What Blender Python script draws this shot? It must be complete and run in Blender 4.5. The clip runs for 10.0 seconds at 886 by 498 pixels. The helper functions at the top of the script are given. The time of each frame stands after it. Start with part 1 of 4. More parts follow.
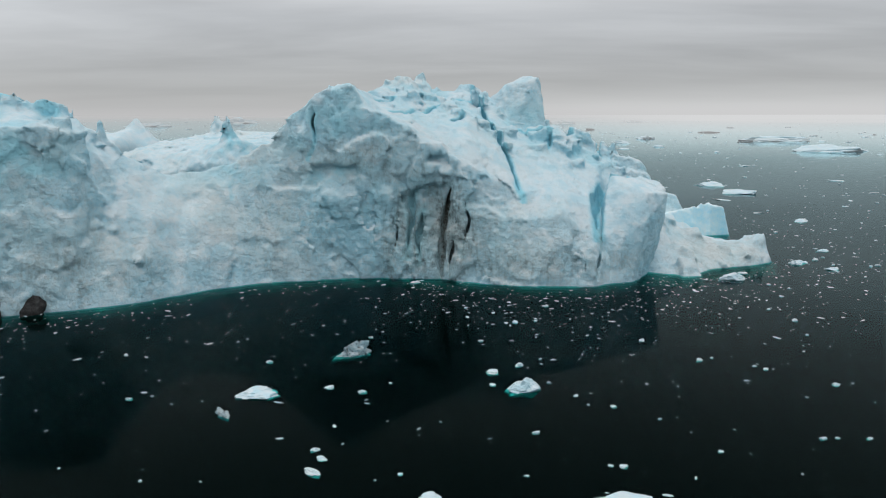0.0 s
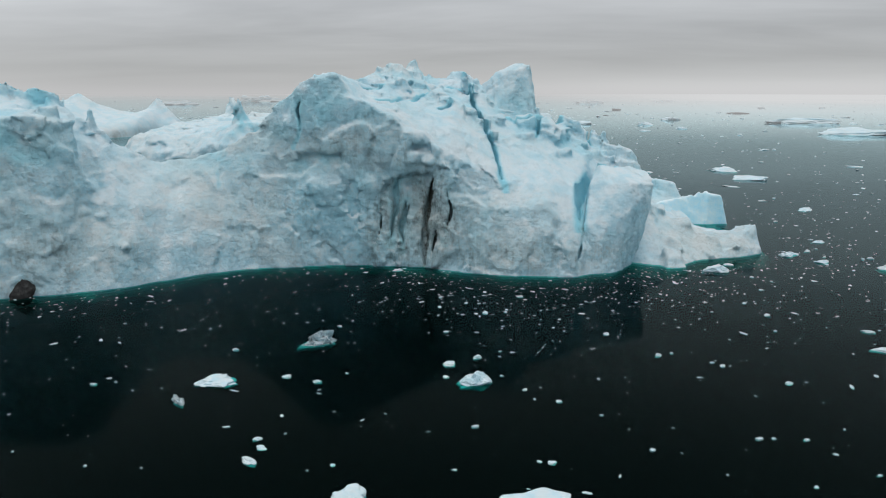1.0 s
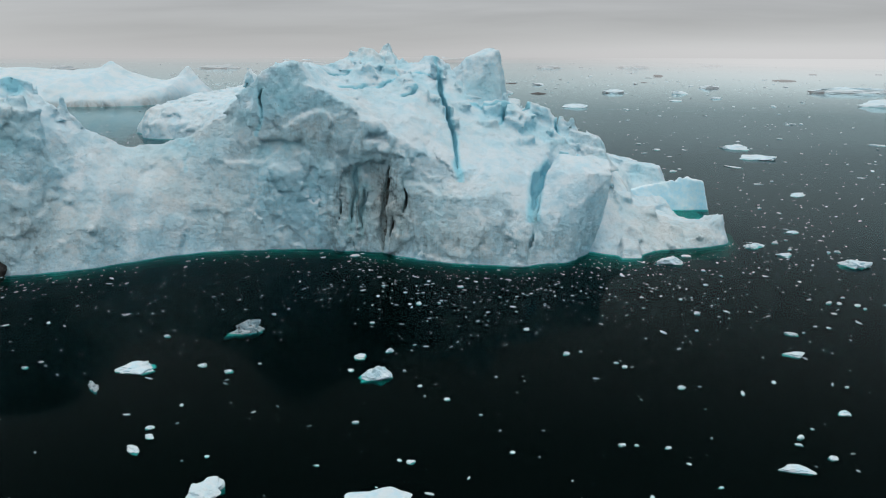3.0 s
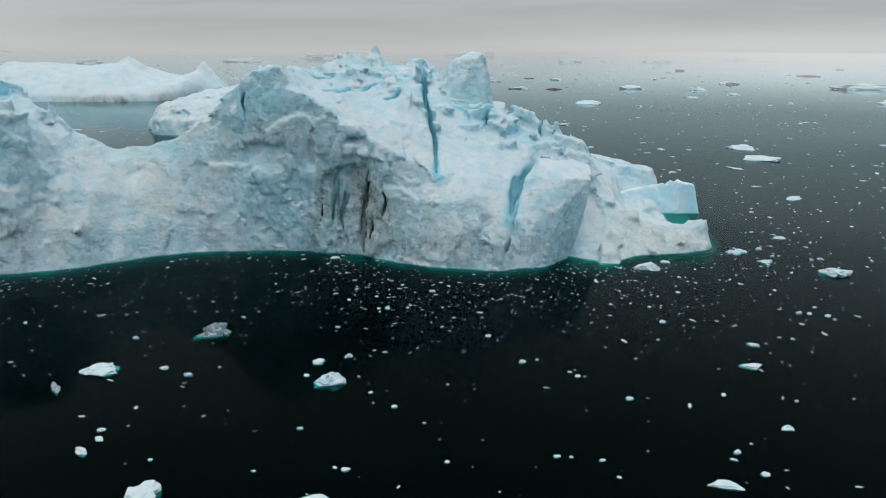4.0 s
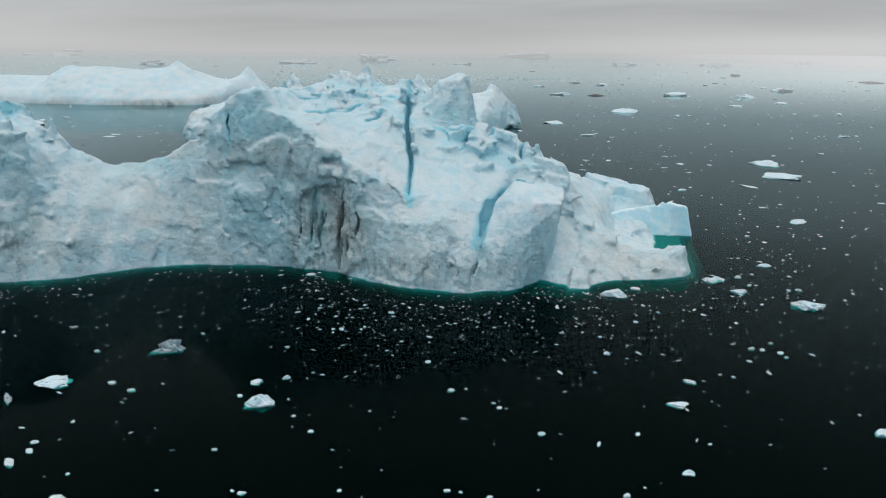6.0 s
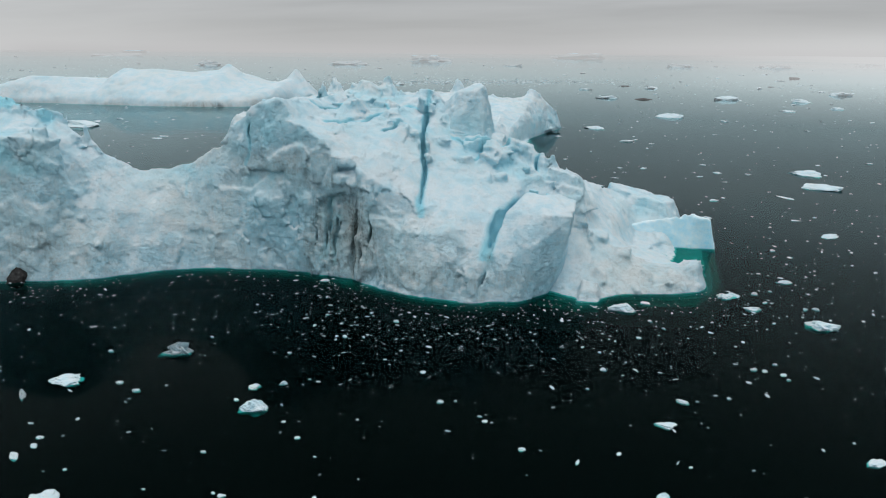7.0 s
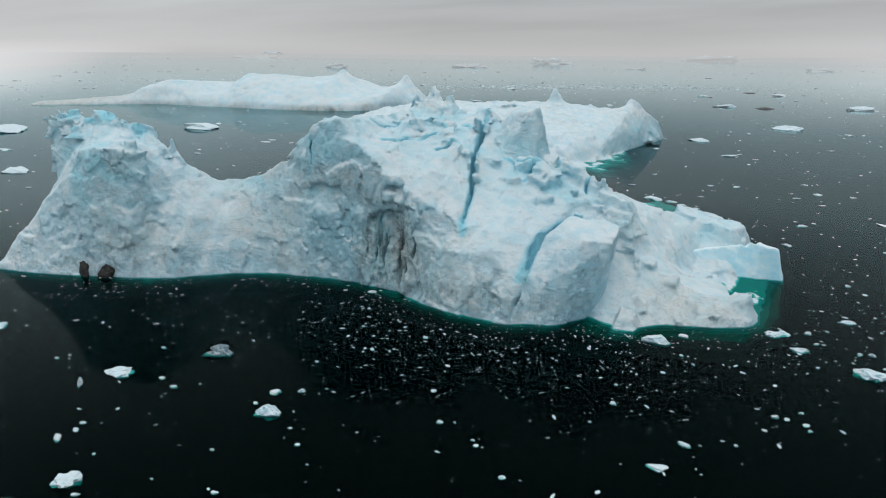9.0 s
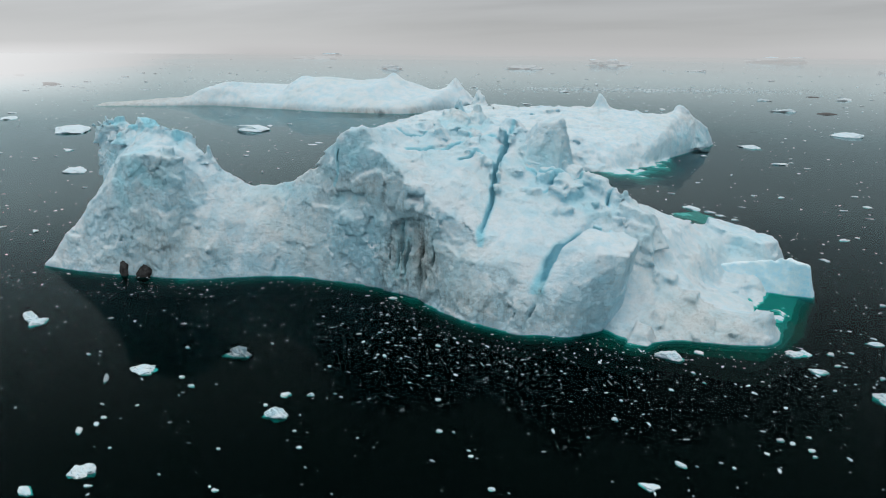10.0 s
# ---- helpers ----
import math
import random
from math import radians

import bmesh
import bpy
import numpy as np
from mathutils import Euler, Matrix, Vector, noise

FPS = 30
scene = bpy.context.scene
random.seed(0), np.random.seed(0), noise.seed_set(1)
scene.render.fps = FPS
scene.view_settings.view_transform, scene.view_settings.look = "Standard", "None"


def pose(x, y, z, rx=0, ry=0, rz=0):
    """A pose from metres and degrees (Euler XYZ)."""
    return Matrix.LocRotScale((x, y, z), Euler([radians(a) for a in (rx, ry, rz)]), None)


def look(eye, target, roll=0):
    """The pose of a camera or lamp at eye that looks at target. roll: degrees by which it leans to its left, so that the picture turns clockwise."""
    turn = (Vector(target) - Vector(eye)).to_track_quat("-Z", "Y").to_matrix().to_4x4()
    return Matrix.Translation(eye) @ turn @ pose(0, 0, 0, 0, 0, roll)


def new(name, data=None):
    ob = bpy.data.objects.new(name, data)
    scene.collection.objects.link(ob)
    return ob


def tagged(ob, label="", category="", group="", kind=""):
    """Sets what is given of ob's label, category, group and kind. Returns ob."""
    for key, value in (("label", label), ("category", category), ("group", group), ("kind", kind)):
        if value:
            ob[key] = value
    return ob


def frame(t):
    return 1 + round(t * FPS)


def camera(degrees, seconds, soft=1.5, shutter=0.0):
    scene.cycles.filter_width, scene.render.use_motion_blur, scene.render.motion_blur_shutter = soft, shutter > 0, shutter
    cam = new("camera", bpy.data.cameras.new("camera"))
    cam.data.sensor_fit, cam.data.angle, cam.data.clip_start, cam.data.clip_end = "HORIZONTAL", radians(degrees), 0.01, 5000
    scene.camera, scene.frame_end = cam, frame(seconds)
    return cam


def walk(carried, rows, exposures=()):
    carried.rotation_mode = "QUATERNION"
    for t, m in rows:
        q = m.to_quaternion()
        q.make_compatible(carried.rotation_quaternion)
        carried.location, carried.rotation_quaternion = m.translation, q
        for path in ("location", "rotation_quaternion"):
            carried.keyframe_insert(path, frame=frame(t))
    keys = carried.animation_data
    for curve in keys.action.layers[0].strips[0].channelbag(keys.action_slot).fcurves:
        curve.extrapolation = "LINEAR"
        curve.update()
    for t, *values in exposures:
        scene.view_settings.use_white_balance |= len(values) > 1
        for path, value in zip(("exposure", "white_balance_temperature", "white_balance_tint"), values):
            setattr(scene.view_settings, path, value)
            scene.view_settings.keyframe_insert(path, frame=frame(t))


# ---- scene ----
cam = camera(65.68, 10.0, soft=1.1)
# seconds, eye x y z, heading to the left of north, look up, lean to the left
ROWS = [
    (0, 0.00, -0.00, 27.93, -0.04, -11.18, -0.14),
    (0.5, 3.85, -0.26, 28.78, 1.14, -12.07, -0.08),
    (1, 7.60, -0.55, 29.72, 2.27, -12.92, 0.03),
    (1.5, 11.32, -0.83, 30.80, 3.16, -13.71, 0.10),
    (2, 15.09, -0.94, 31.96, 4.09, -14.50, 0.18),
    (2.5, 18.86, -0.95, 33.06, 5.02, -15.28, 0.17),
    (4, 30.26, -0.47, 36.05, 7.85, -16.43, 0.23),
    (4.5, 33.92, -0.17, 37.06, 8.85, -16.42, 0.29),
    (5, 37.56, 0.16, 38.15, 9.91, -16.44, 0.33),
    (6.5, 48.15, 1.45, 41.23, 14.31, -16.41, 0.46),
    (7, 51.63, 1.95, 42.21, 16.74, -16.40, 0.44),
    (7.5, 55.09, 2.55, 43.20, 19.32, -16.37, 0.43),
    (8, 58.47, 3.22, 44.21, 21.86, -16.38, 0.43),
    (8.5, 61.74, 4.02, 45.21, 24.31, -16.38, 0.41),
    (9, 65.04, 5.05, 46.23, 26.80, -16.37, 0.41),
    (9.5, 68.26, 6.07, 47.24, 29.15, -16.35, 0.40),
    (10, 71.36, 7.13, 48.29, 31.47, -16.35, 0.36),
]


def aim(x, y, z, turn, up, lean):
    a, b = radians(turn), radians(up)
    ahead = Vector((-math.sin(a) * math.cos(b), math.cos(a) * math.cos(b), math.sin(b)))
    return look((x, y, z), Vector((x, y, z)) + 10 * ahead, lean)


walk(cam, [(t, aim(*row)) for t, *row in ROWS])

# ---- light: a bright overcast sky, the veiled sun high behind the camera ----
SUN_EL, SUN_AZ = 83.0, -150.0     # degrees; azimuth from +y, negative to the left
world = bpy.data.worlds.new("overcast")
scene.world = world
world.use_nodes = True


class Net:
    """Short hand for a node tree."""

    def __init__(self, tree):
        self.tree = tree
        tree.nodes.clear()

    def add(self, kind, **values):
        n = self.tree.nodes.new(kind)
        for key, v in values.items():
            setattr(n, key, v)
        return n

    def put(self, node, **sockets):
        for key, v in sockets.items():
            name = key.replace("_", " ")
            sock = node.inputs[int(key[1:])] if key[0] == "i" and key[1:].isdigit() else node.inputs[name]
            if isinstance(v, bpy.types.NodeSocket):
                self.tree.links.new(v, sock)
            else:
                sock.default_value = v
        return node

    def math(self, op, a, b=0.0, clamp=False):
        n = self.add("ShaderNodeMath", operation=op, use_clamp=clamp)
        self.put(n, i0=a, i1=b)
        return n.outputs[0]

    def mix(self, fac, a, b, blend="MIX"):
        n = self.add("ShaderNodeMix", data_type="RGBA", blend_type=blend)
        self.put(n, i0=fac, i6=a, i7=b)
        return n.outputs[2]

    def ramp(self, fac, stops, interpolation="LINEAR"):
        n = self.add("ShaderNodeValToRGB")
        n.color_ramp.interpolation = interpolation
        e = n.color_ramp.elements
        while len(e) < len(stops):
            e.new(0.5)
        for el, (p, c) in zip(e, stops):
            el.position, el.color = p, (c if len(c) == 4 else (*c, 1))
        self.put(n, Fac=fac)
        return n.outputs[0]

    def noise(self, vector, scale, detail=4.0, rough=0.55, distortion=0.0):
        n = self.add("ShaderNodeTexNoise")
        self.put(n, Vector=vector, Scale=scale, Detail=detail, Roughness=rough, Distortion=distortion)
        return n.outputs[0]

    def scaled(self, vector, x, y, z):
        n = self.add("ShaderNodeVectorMath", operation="MULTIPLY")
        self.put(n, i0=vector, i1=(x, y, z))
        return n.outputs[0]


def g(v):
    return (v, v, v, 1)


w = Net(world.node_tree)
coord = w.add("ShaderNodeTexCoord").outputs["Generated"]
sep = w.add("ShaderNodeSeparateXYZ")
w.put(sep, Vector=coord)
up = w.math("MAXIMUM", sep.outputs[2], 0.0)
sky = w.add("ShaderNodeTexSky", sky_type="NISHITA", sun_disc=False, sun_elevation=radians(SUN_EL), sun_rotation=radians(SUN_AZ))
thin = w.math("ADD", up, 0.10)
plane = w.add("ShaderNodeCombineXYZ")
w.put(plane, X=w.math("DIVIDE", sep.outputs[0], thin), Y=w.math("DIVIDE", sep.outputs[1], thin))
cloud = w.noise(w.scaled(plane.outputs[0], 0.30, 0.62, 1), 1.0, 5.0, 0.55, 0.3)
cloud2 = w.noise(w.scaled(plane.outputs[0], 0.9, 1.9, 1), 1.0, 5.0, 0.6, 0.4)
deck = w.ramp(up, [(0.0, (0.505, 0.51, 0.515)), (0.03, (0.445, 0.455, 0.463)), (0.07, (0.445, 0.457, 0.47)), (0.13, (0.51, 0.527, 0.547)), (0.20, (0.82, 0.835, 0.855)), (0.3, (0.83, 0.845, 0.865)), (1.0, (0.84, 0.855, 0.875))])
east = w.math("ADD", w.math("MULTIPLY", sep.outputs[0], 0.45), w.math("MULTIPLY", sep.outputs[1], 0.9))
west = w.math("ADD", w.math("MULTIPLY", sep.outputs[0], -0.95), w.math("MULTIPLY", sep.outputs[1], 0.31))
glow = w.math("MULTIPLY", w.ramp(east, [(0.80, (0, 0, 0)), (1.0, (1, 1, 1))]), w.ramp(up, [(0.0, (1, 1, 1)), (0.012, (0.9, 0.9, 0.9)), (0.04, (0, 0, 0))]))
shade = w.math("ADD", w.math("MULTIPLY", w.math("SUBTRACT", cloud, 0.5), 0.9), w.math("MULTIPLY", w.math("SUBTRACT", cloud2, 0.5), 0.18))
shade = w.math("ADD", w.math("MULTIPLY", shade, w.math("MULTIPLY", up, 11.0, True)), w.math("ADD", w.math("ADD", 1.0, w.math("MULTIPLY", glow, 0.28)), w.math("ADD", w.math("MULTIPLY", w.ramp(west, [(0.72, (0, 0, 0)), (1.0, (1, 1, 1))]), 0.26), w.math("MULTIPLY", w.math("MULTIPLY", w.ramp(west, [(0.62, (0, 0, 0)), (0.90, (1, 1, 1))]), w.ramp(up, [(0.05, (0, 0, 0)), (0.12, (1, 1, 1)), (0.22, (0.8, 0.8, 0.8)), (0.5, (0, 0, 0))])), 0.40))))
cloudy = w.mix(1.0, deck, w.put(w.add("ShaderNodeCombineXYZ"), X=shade, Y=shade, Z=shade).outputs[0], "MULTIPLY")
both = w.mix(0.94, w.mix(1.0, sky.outputs[0], (0.10, 0.10, 0.10, 1), "MULTIPLY"), cloudy)
bg = w.put(w.add("ShaderNodeBackground"), Color=both, Strength=1.0)
w.put(w.add("ShaderNodeOutputWorld"), Surface=bg.outputs[0])

sun = new("sun", bpy.data.lights.new("sun", "SUN"))
sun.data.energy, sun.data.angle, sun.data.color = 0.85, radians(35), (1.0, 0.97, 0.93)
a, b = radians(SUN_AZ), radians(SUN_EL)
sun.matrix_world = look(Vector((math.sin(a) * math.cos(b), math.cos(a) * math.cos(b), math.sin(b))) * 100, (0, 0, 0))
scene.view_settings.exposure = 0.0


# ---- materials ----
def material(name):
    m = bpy.data.materials.new(name)
    m.use_nodes = True
    return m, Net(m.node_tree)


def finish(m, n, shader):
    n.put(n.add("ShaderNodeOutputMaterial"), Surface=shader)
    return m


def ice_material(name, dirt=0.5, blue=0.5, bump=0.5, size=1.0, streaks=False, tone=1.0):
    """Glacier ice: snow crust on what faces up, bluer bare ice on steep faces, fresh blue in the cracks, grey-brown silt in streaks."""
    m, n = material(name)
    geo = n.add("ShaderNodeNewGeometry")
    pos = n.scaled(geo.outputs["Position"], 1 / size, 1 / size, 1 / size)
    nz = n.put(n.add("ShaderNodeSeparateXYZ"), Vector=geo.outputs["Normal"]).outputs[2]
    big = n.noise(pos, 0.06, 4, 0.6, 0.4)
    mid = n.noise(pos, 0.32, 7, 0.62, 0.3)
    fine = n.noise(pos, 2.0, 8, 0.68)
    crumb = n.noise(pos, 5.5, 6, 0.7)
    streak = n.noise(n.scaled(pos, 0.55, 0.55, 0.09), 0.9, 5, 0.6, 1.2)
    layer = n.noise(n.scaled(pos, 0.25, 0.25, 1.6), 0.7, 5, 0.6, 0.8)
    shake = n.put(n.add("ShaderNodeTexNoise"), Vector=pos, Scale=0.7, Detail=3.0)
    bent = n.put(n.add("ShaderNodeVectorMath", operation="MULTIPLY_ADD"), i0=shake.outputs[1], i1=(1.1, 1.1, 1.1), i2=pos).outputs[0]

    def chips(scale, steep, flat=1.0):
        """Height of small broken faces, each tilted its own way."""
        at = n.scaled(bent, 1, 1, flat)
        v = n.put(n.add("ShaderNodeTexVoronoi"), Vector=at, Scale=scale)
        away = n.put(n.add("ShaderNodeVectorMath", operation="SUBTRACT"), i0=at, i1=v.outputs["Position"])
        tilt = n.put(n.add("ShaderNodeVectorMath", operation="SUBTRACT"), i0=v.outputs["Color"], i1=(0.5, 0.5, 0.5))
        return n.math("MULTIPLY", n.put(n.add("ShaderNodeVectorMath", operation="DOT_PRODUCT"), i0=away.outputs[0], i1=tilt.outputs[0]).outputs["Value"], steep)

    snow = n.math("ADD", n.math("MULTIPLY", nz, 0.95), n.math("ADD", n.math("MULTIPLY", n.math("SUBTRACT", mid, 0.5), 0.75), n.math("MULTIPLY", n.math("SUBTRACT", fine, 0.5), 0.45)))
    snow = n.ramp(snow, [(0.06, (0, 0, 0)), (0.56, (1, 1, 1))])
    bluef = n.ramp(n.math("ADD", n.math("MULTIPLY", big, 0.55), n.math("ADD", n.math("MULTIPLY", mid, 0.25), n.math("MULTIPLY", layer, 0.2))), [(0.52 - 0.18 * blue, (0, 0, 0)), (0.70 - 0.12 * blue, (1, 1, 1))])
    bare = n.mix(bluef, (0.53, 0.78, 0.89, 1), (0.33, 0.68, 0.84, 1))
    col = n.mix(snow, bare, n.mix(n.ramp(mid, [(0.38, (0, 0, 0)), (0.58, (1, 1, 1))]), (0.56, 0.80, 0.90, 1), (0.73, 0.86, 0.92, 1)))
    cream = n.ramp(n.math("ADD", n.math("MULTIPLY", n.noise(pos, 0.05, 5, 0.65, 0.6), 0.65), n.math("MULTIPLY", fine, 0.35)), [(0.46, (0, 0, 0)), (0.62, (1, 1, 1))])
    col = n.mix(n.math("MULTIPLY", cream, 0.36), col, (0.72, 0.75, 0.70, 1))
    fresh = n.add("ShaderNodeAttribute", attribute_name="fresh").outputs["Fac"]
    col = n.mix(fresh, col, n.mix(mid, (0.24, 0.68, 0.84, 1), (0.46, 0.84, 0.95, 1)))
    grit = n.ramp(n.math("ADD", n.math("MULTIPLY", streak, 0.45), n.math("MULTIPLY", fine, 0.55)), [(0.54, (0, 0, 0)), (0.68, (1, 1, 1))])
    silt = n.math("MULTIPLY", grit, dirt)
    foul = 0.0
    if streaks:
        foul = n.add("ShaderNodeAttribute", attribute_name="silt").outputs["Fac"]
        silt = n.math("ADD", silt, n.math("MULTIPLY", foul, n.ramp(n.math("ADD", n.math("MULTIPLY", streak, 0.6), n.math("MULTIPLY", fine, 0.4)), [(0.46, (0, 0, 0)), (0.63, (1, 1, 1))])), True)
        col = n.mix(n.math("MULTIPLY", foul, 0.40), col, (0.50, 0.49, 0.42, 1))
    silt = n.math("MULTIPLY", silt, n.math("SUBTRACT", 1.0, n.math("MULTIPLY", snow, 0.6)))
    col = n.mix(silt, col, (0.10, 0.098, 0.082, 1))
    # specks of grit, thick on the fouled faces and sparse elsewhere
    dot = n.add("ShaderNodeTexVoronoi")
    n.put(dot, Vector=n.scaled(bent, 1, 1, 0.55), Scale=1.5)
    few = n.math("ADD", n.math("MULTIPLY", n.math("SUBTRACT", n.noise(pos, 0.14, 5, 0.7), 0.5), 0.9), n.math("ADD", 0.04 * dirt - 0.055, n.math("MULTIPLY", foul, 0.22)))
    speck = n.math("MULTIPLY", n.math("LESS_THAN", dot.outputs["Distance"], few), n.ramp(crumb, [(0.48, (0, 0, 0)), (0.56, (1, 1, 1))]))
    col = n.mix(n.math("MULTIPLY", speck, 0.62), col, n.mix(big, (0.13, 0.20, 0.23, 1), (0.20, 0.19, 0.16, 1)))
    col = n.mix(n.ramp(n.math("ADD", n.math("MULTIPLY", crumb, 0.55), n.math("MULTIPLY", mid, 0.45)), [(0.57, (0, 0, 0)), (0.68, (1, 1, 1))]), col, n.mix(0.09, col, (0.30, 0.40, 0.44, 1)))
    col = n.mix(1.0, col, (tone, tone, tone, 1), "MULTIPLY")
    broken = n.math("ADD", n.math("ADD", chips(0.42, 0.40), chips(1.25, 0.40, 1.5)), chips(3.4, 0.36, 1.3))
    broken = n.math("MULTIPLY", broken, n.math("SUBTRACT", 1.0, n.math("MULTIPLY", snow, 0.5)))
    relief = n.math("ADD", broken, n.math("ADD", n.math("MULTIPLY", fine, 0.19), n.math("ADD", n.math("MULTIPLY", crumb, 0.10), n.math("MULTIPLY", mid, 0.08))))
    relief = n.math("ADD", relief, n.math("MULTIPLY", layer, 0.10))
    bmp = n.put(n.add("ShaderNodeBump"), Height=relief, Strength=bump, Distance=size)
    p = n.put(n.add("ShaderNodeBsdfPrincipled"), Base_Color=col, Roughness=0.6, Normal=bmp.outputs[0], IOR=1.31)
    return finish(m, n, p.outputs[0])


ICE = ice_material("glacier_ice", 0.18, 0.75, 0.9, 1.0, True, 0.85)
ICE_FAR = ice_material("far_ice", 0.05, 0.1, 0.5, 2.2, True, 0.8)
ICE_DIRTY = ice_material("silty_ice", 3.0, 0.0, 1.0, 0.35, False, 0.62)


def mud_material():
    m, n = material("mud_dark_ice")
    pos = n.add("ShaderNodeNewGeometry").outputs["Position"]
    c = n.mix(n.ramp(n.noise(pos, 1.1, 6, 0.65), [(0.40, (0, 0, 0)), (0.66, (1, 1, 1))]), (0.009, 0.010, 0.010, 1), (0.05, 0.051, 0.052, 1))
    bmp = n.put(n.add("ShaderNodeBump"), Height=n.noise(pos, 2.5, 6, 0.7), Strength=0.8, Distance=0.5)
    return finish(m, n, n.put(n.add("ShaderNodeBsdfPrincipled"), Base_Color=c, Roughness=0.75, Normal=bmp.outputs[0]).outputs[0])


ICE_BLACK = mud_material()
FLOE = ice_material("floe_ice", 0.1, 0.1, 0.5, 0.3, False, 0.82)
SLAB = ice_material("clear_blue_ice", 0.0, 1.4, 0.2, 1.5)


def water_material():
    m, n = material("sea_water")
    pos = n.add("ShaderNodeNewGeometry").outputs["Position"]
    swell = n.noise(pos, 0.12, 3, 0.5)
    ripple = n.noise(n.scaled(pos, 1.0, 1.6, 1.0), 1.3, 4, 0.55)
    h = n.math("ADD", n.math("MULTIPLY", swell, 0.12), n.math("MULTIPLY", ripple, 0.009))
    bmp = n.put(n.add("ShaderNodeBump"), Height=h, Strength=1.0, Distance=0.5)
    gloss = n.put(n.add("ShaderNodeBsdfGlossy"), Color=(0.71, 0.92, 0.96, 1), Roughness=0.05, Normal=bmp.outputs[0])
    clear = n.put(n.add("ShaderNodeBsdfTransparent"), Color=(0.18, 0.74, 0.69, 1))
    fr = n.put(n.add("ShaderNodeFresnel"), IOR=1.085, Normal=bmp.outputs[0])
    sheen = n.math("MULTIPLY", n.math("POWER", fr.outputs[0], 1.3), 1.75, True)
    haze = n.put(n.add("ShaderNodeBsdfDiffuse"), Color=(0.0003, 0.0015, 0.0015, 1))
    depth = n.put(n.add("ShaderNodeAddShader"), i0=clear.outputs[0], i1=haze.outputs[0])
    mixed = n.put(n.add("ShaderNodeMixShader"), i0=sheen, i1=depth.outputs[0], i2=gloss.outputs[0])
    return finish(m, n, mixed.outputs[0])


def deep_material():
    m, n = material("deep_water")
    pos = n.add("ShaderNodeNewGeometry").outputs["Position"]
    c = n.mix(n.noise(pos, 0.01, 3), (0.004, 0.010, 0.011, 1), (0.007, 0.014, 0.016, 1))
    return finish(m, n, n.put(n.add("ShaderNodeBsdfDiffuse"), Color=c).outputs[0])


def murk_material():
    m, n = material("murky_water")
    return finish(m, n, n.put(n.add("ShaderNodeBsdfTransparent"), Color=(0.30, 0.68, 0.65, 1)).outputs[0])


def mist_glow_material(name, thick, top, tone):
    """Emissive haze for a bank of sea fog: thick at the water, gone at its top."""
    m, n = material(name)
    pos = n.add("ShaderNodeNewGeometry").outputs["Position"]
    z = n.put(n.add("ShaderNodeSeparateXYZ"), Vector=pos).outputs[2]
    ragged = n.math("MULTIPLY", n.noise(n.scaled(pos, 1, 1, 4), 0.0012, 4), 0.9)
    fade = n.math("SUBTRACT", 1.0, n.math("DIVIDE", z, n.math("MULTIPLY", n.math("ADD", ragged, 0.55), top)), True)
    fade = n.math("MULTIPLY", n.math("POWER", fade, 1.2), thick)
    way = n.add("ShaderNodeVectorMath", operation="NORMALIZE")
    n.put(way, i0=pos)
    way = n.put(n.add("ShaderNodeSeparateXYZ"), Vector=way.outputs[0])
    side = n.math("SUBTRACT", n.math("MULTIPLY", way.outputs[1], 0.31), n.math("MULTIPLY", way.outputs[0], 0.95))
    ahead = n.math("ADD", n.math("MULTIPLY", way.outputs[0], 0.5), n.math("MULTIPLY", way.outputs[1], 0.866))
    # brighter skylight on the fog, put into the emission by bearing
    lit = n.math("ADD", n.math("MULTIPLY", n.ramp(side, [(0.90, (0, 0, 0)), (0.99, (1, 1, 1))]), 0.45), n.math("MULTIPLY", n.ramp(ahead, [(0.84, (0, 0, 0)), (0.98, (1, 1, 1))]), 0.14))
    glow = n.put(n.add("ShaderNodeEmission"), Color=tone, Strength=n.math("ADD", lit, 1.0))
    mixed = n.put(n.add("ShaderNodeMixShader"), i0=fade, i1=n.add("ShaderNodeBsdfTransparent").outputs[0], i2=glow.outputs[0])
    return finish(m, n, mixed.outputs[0])


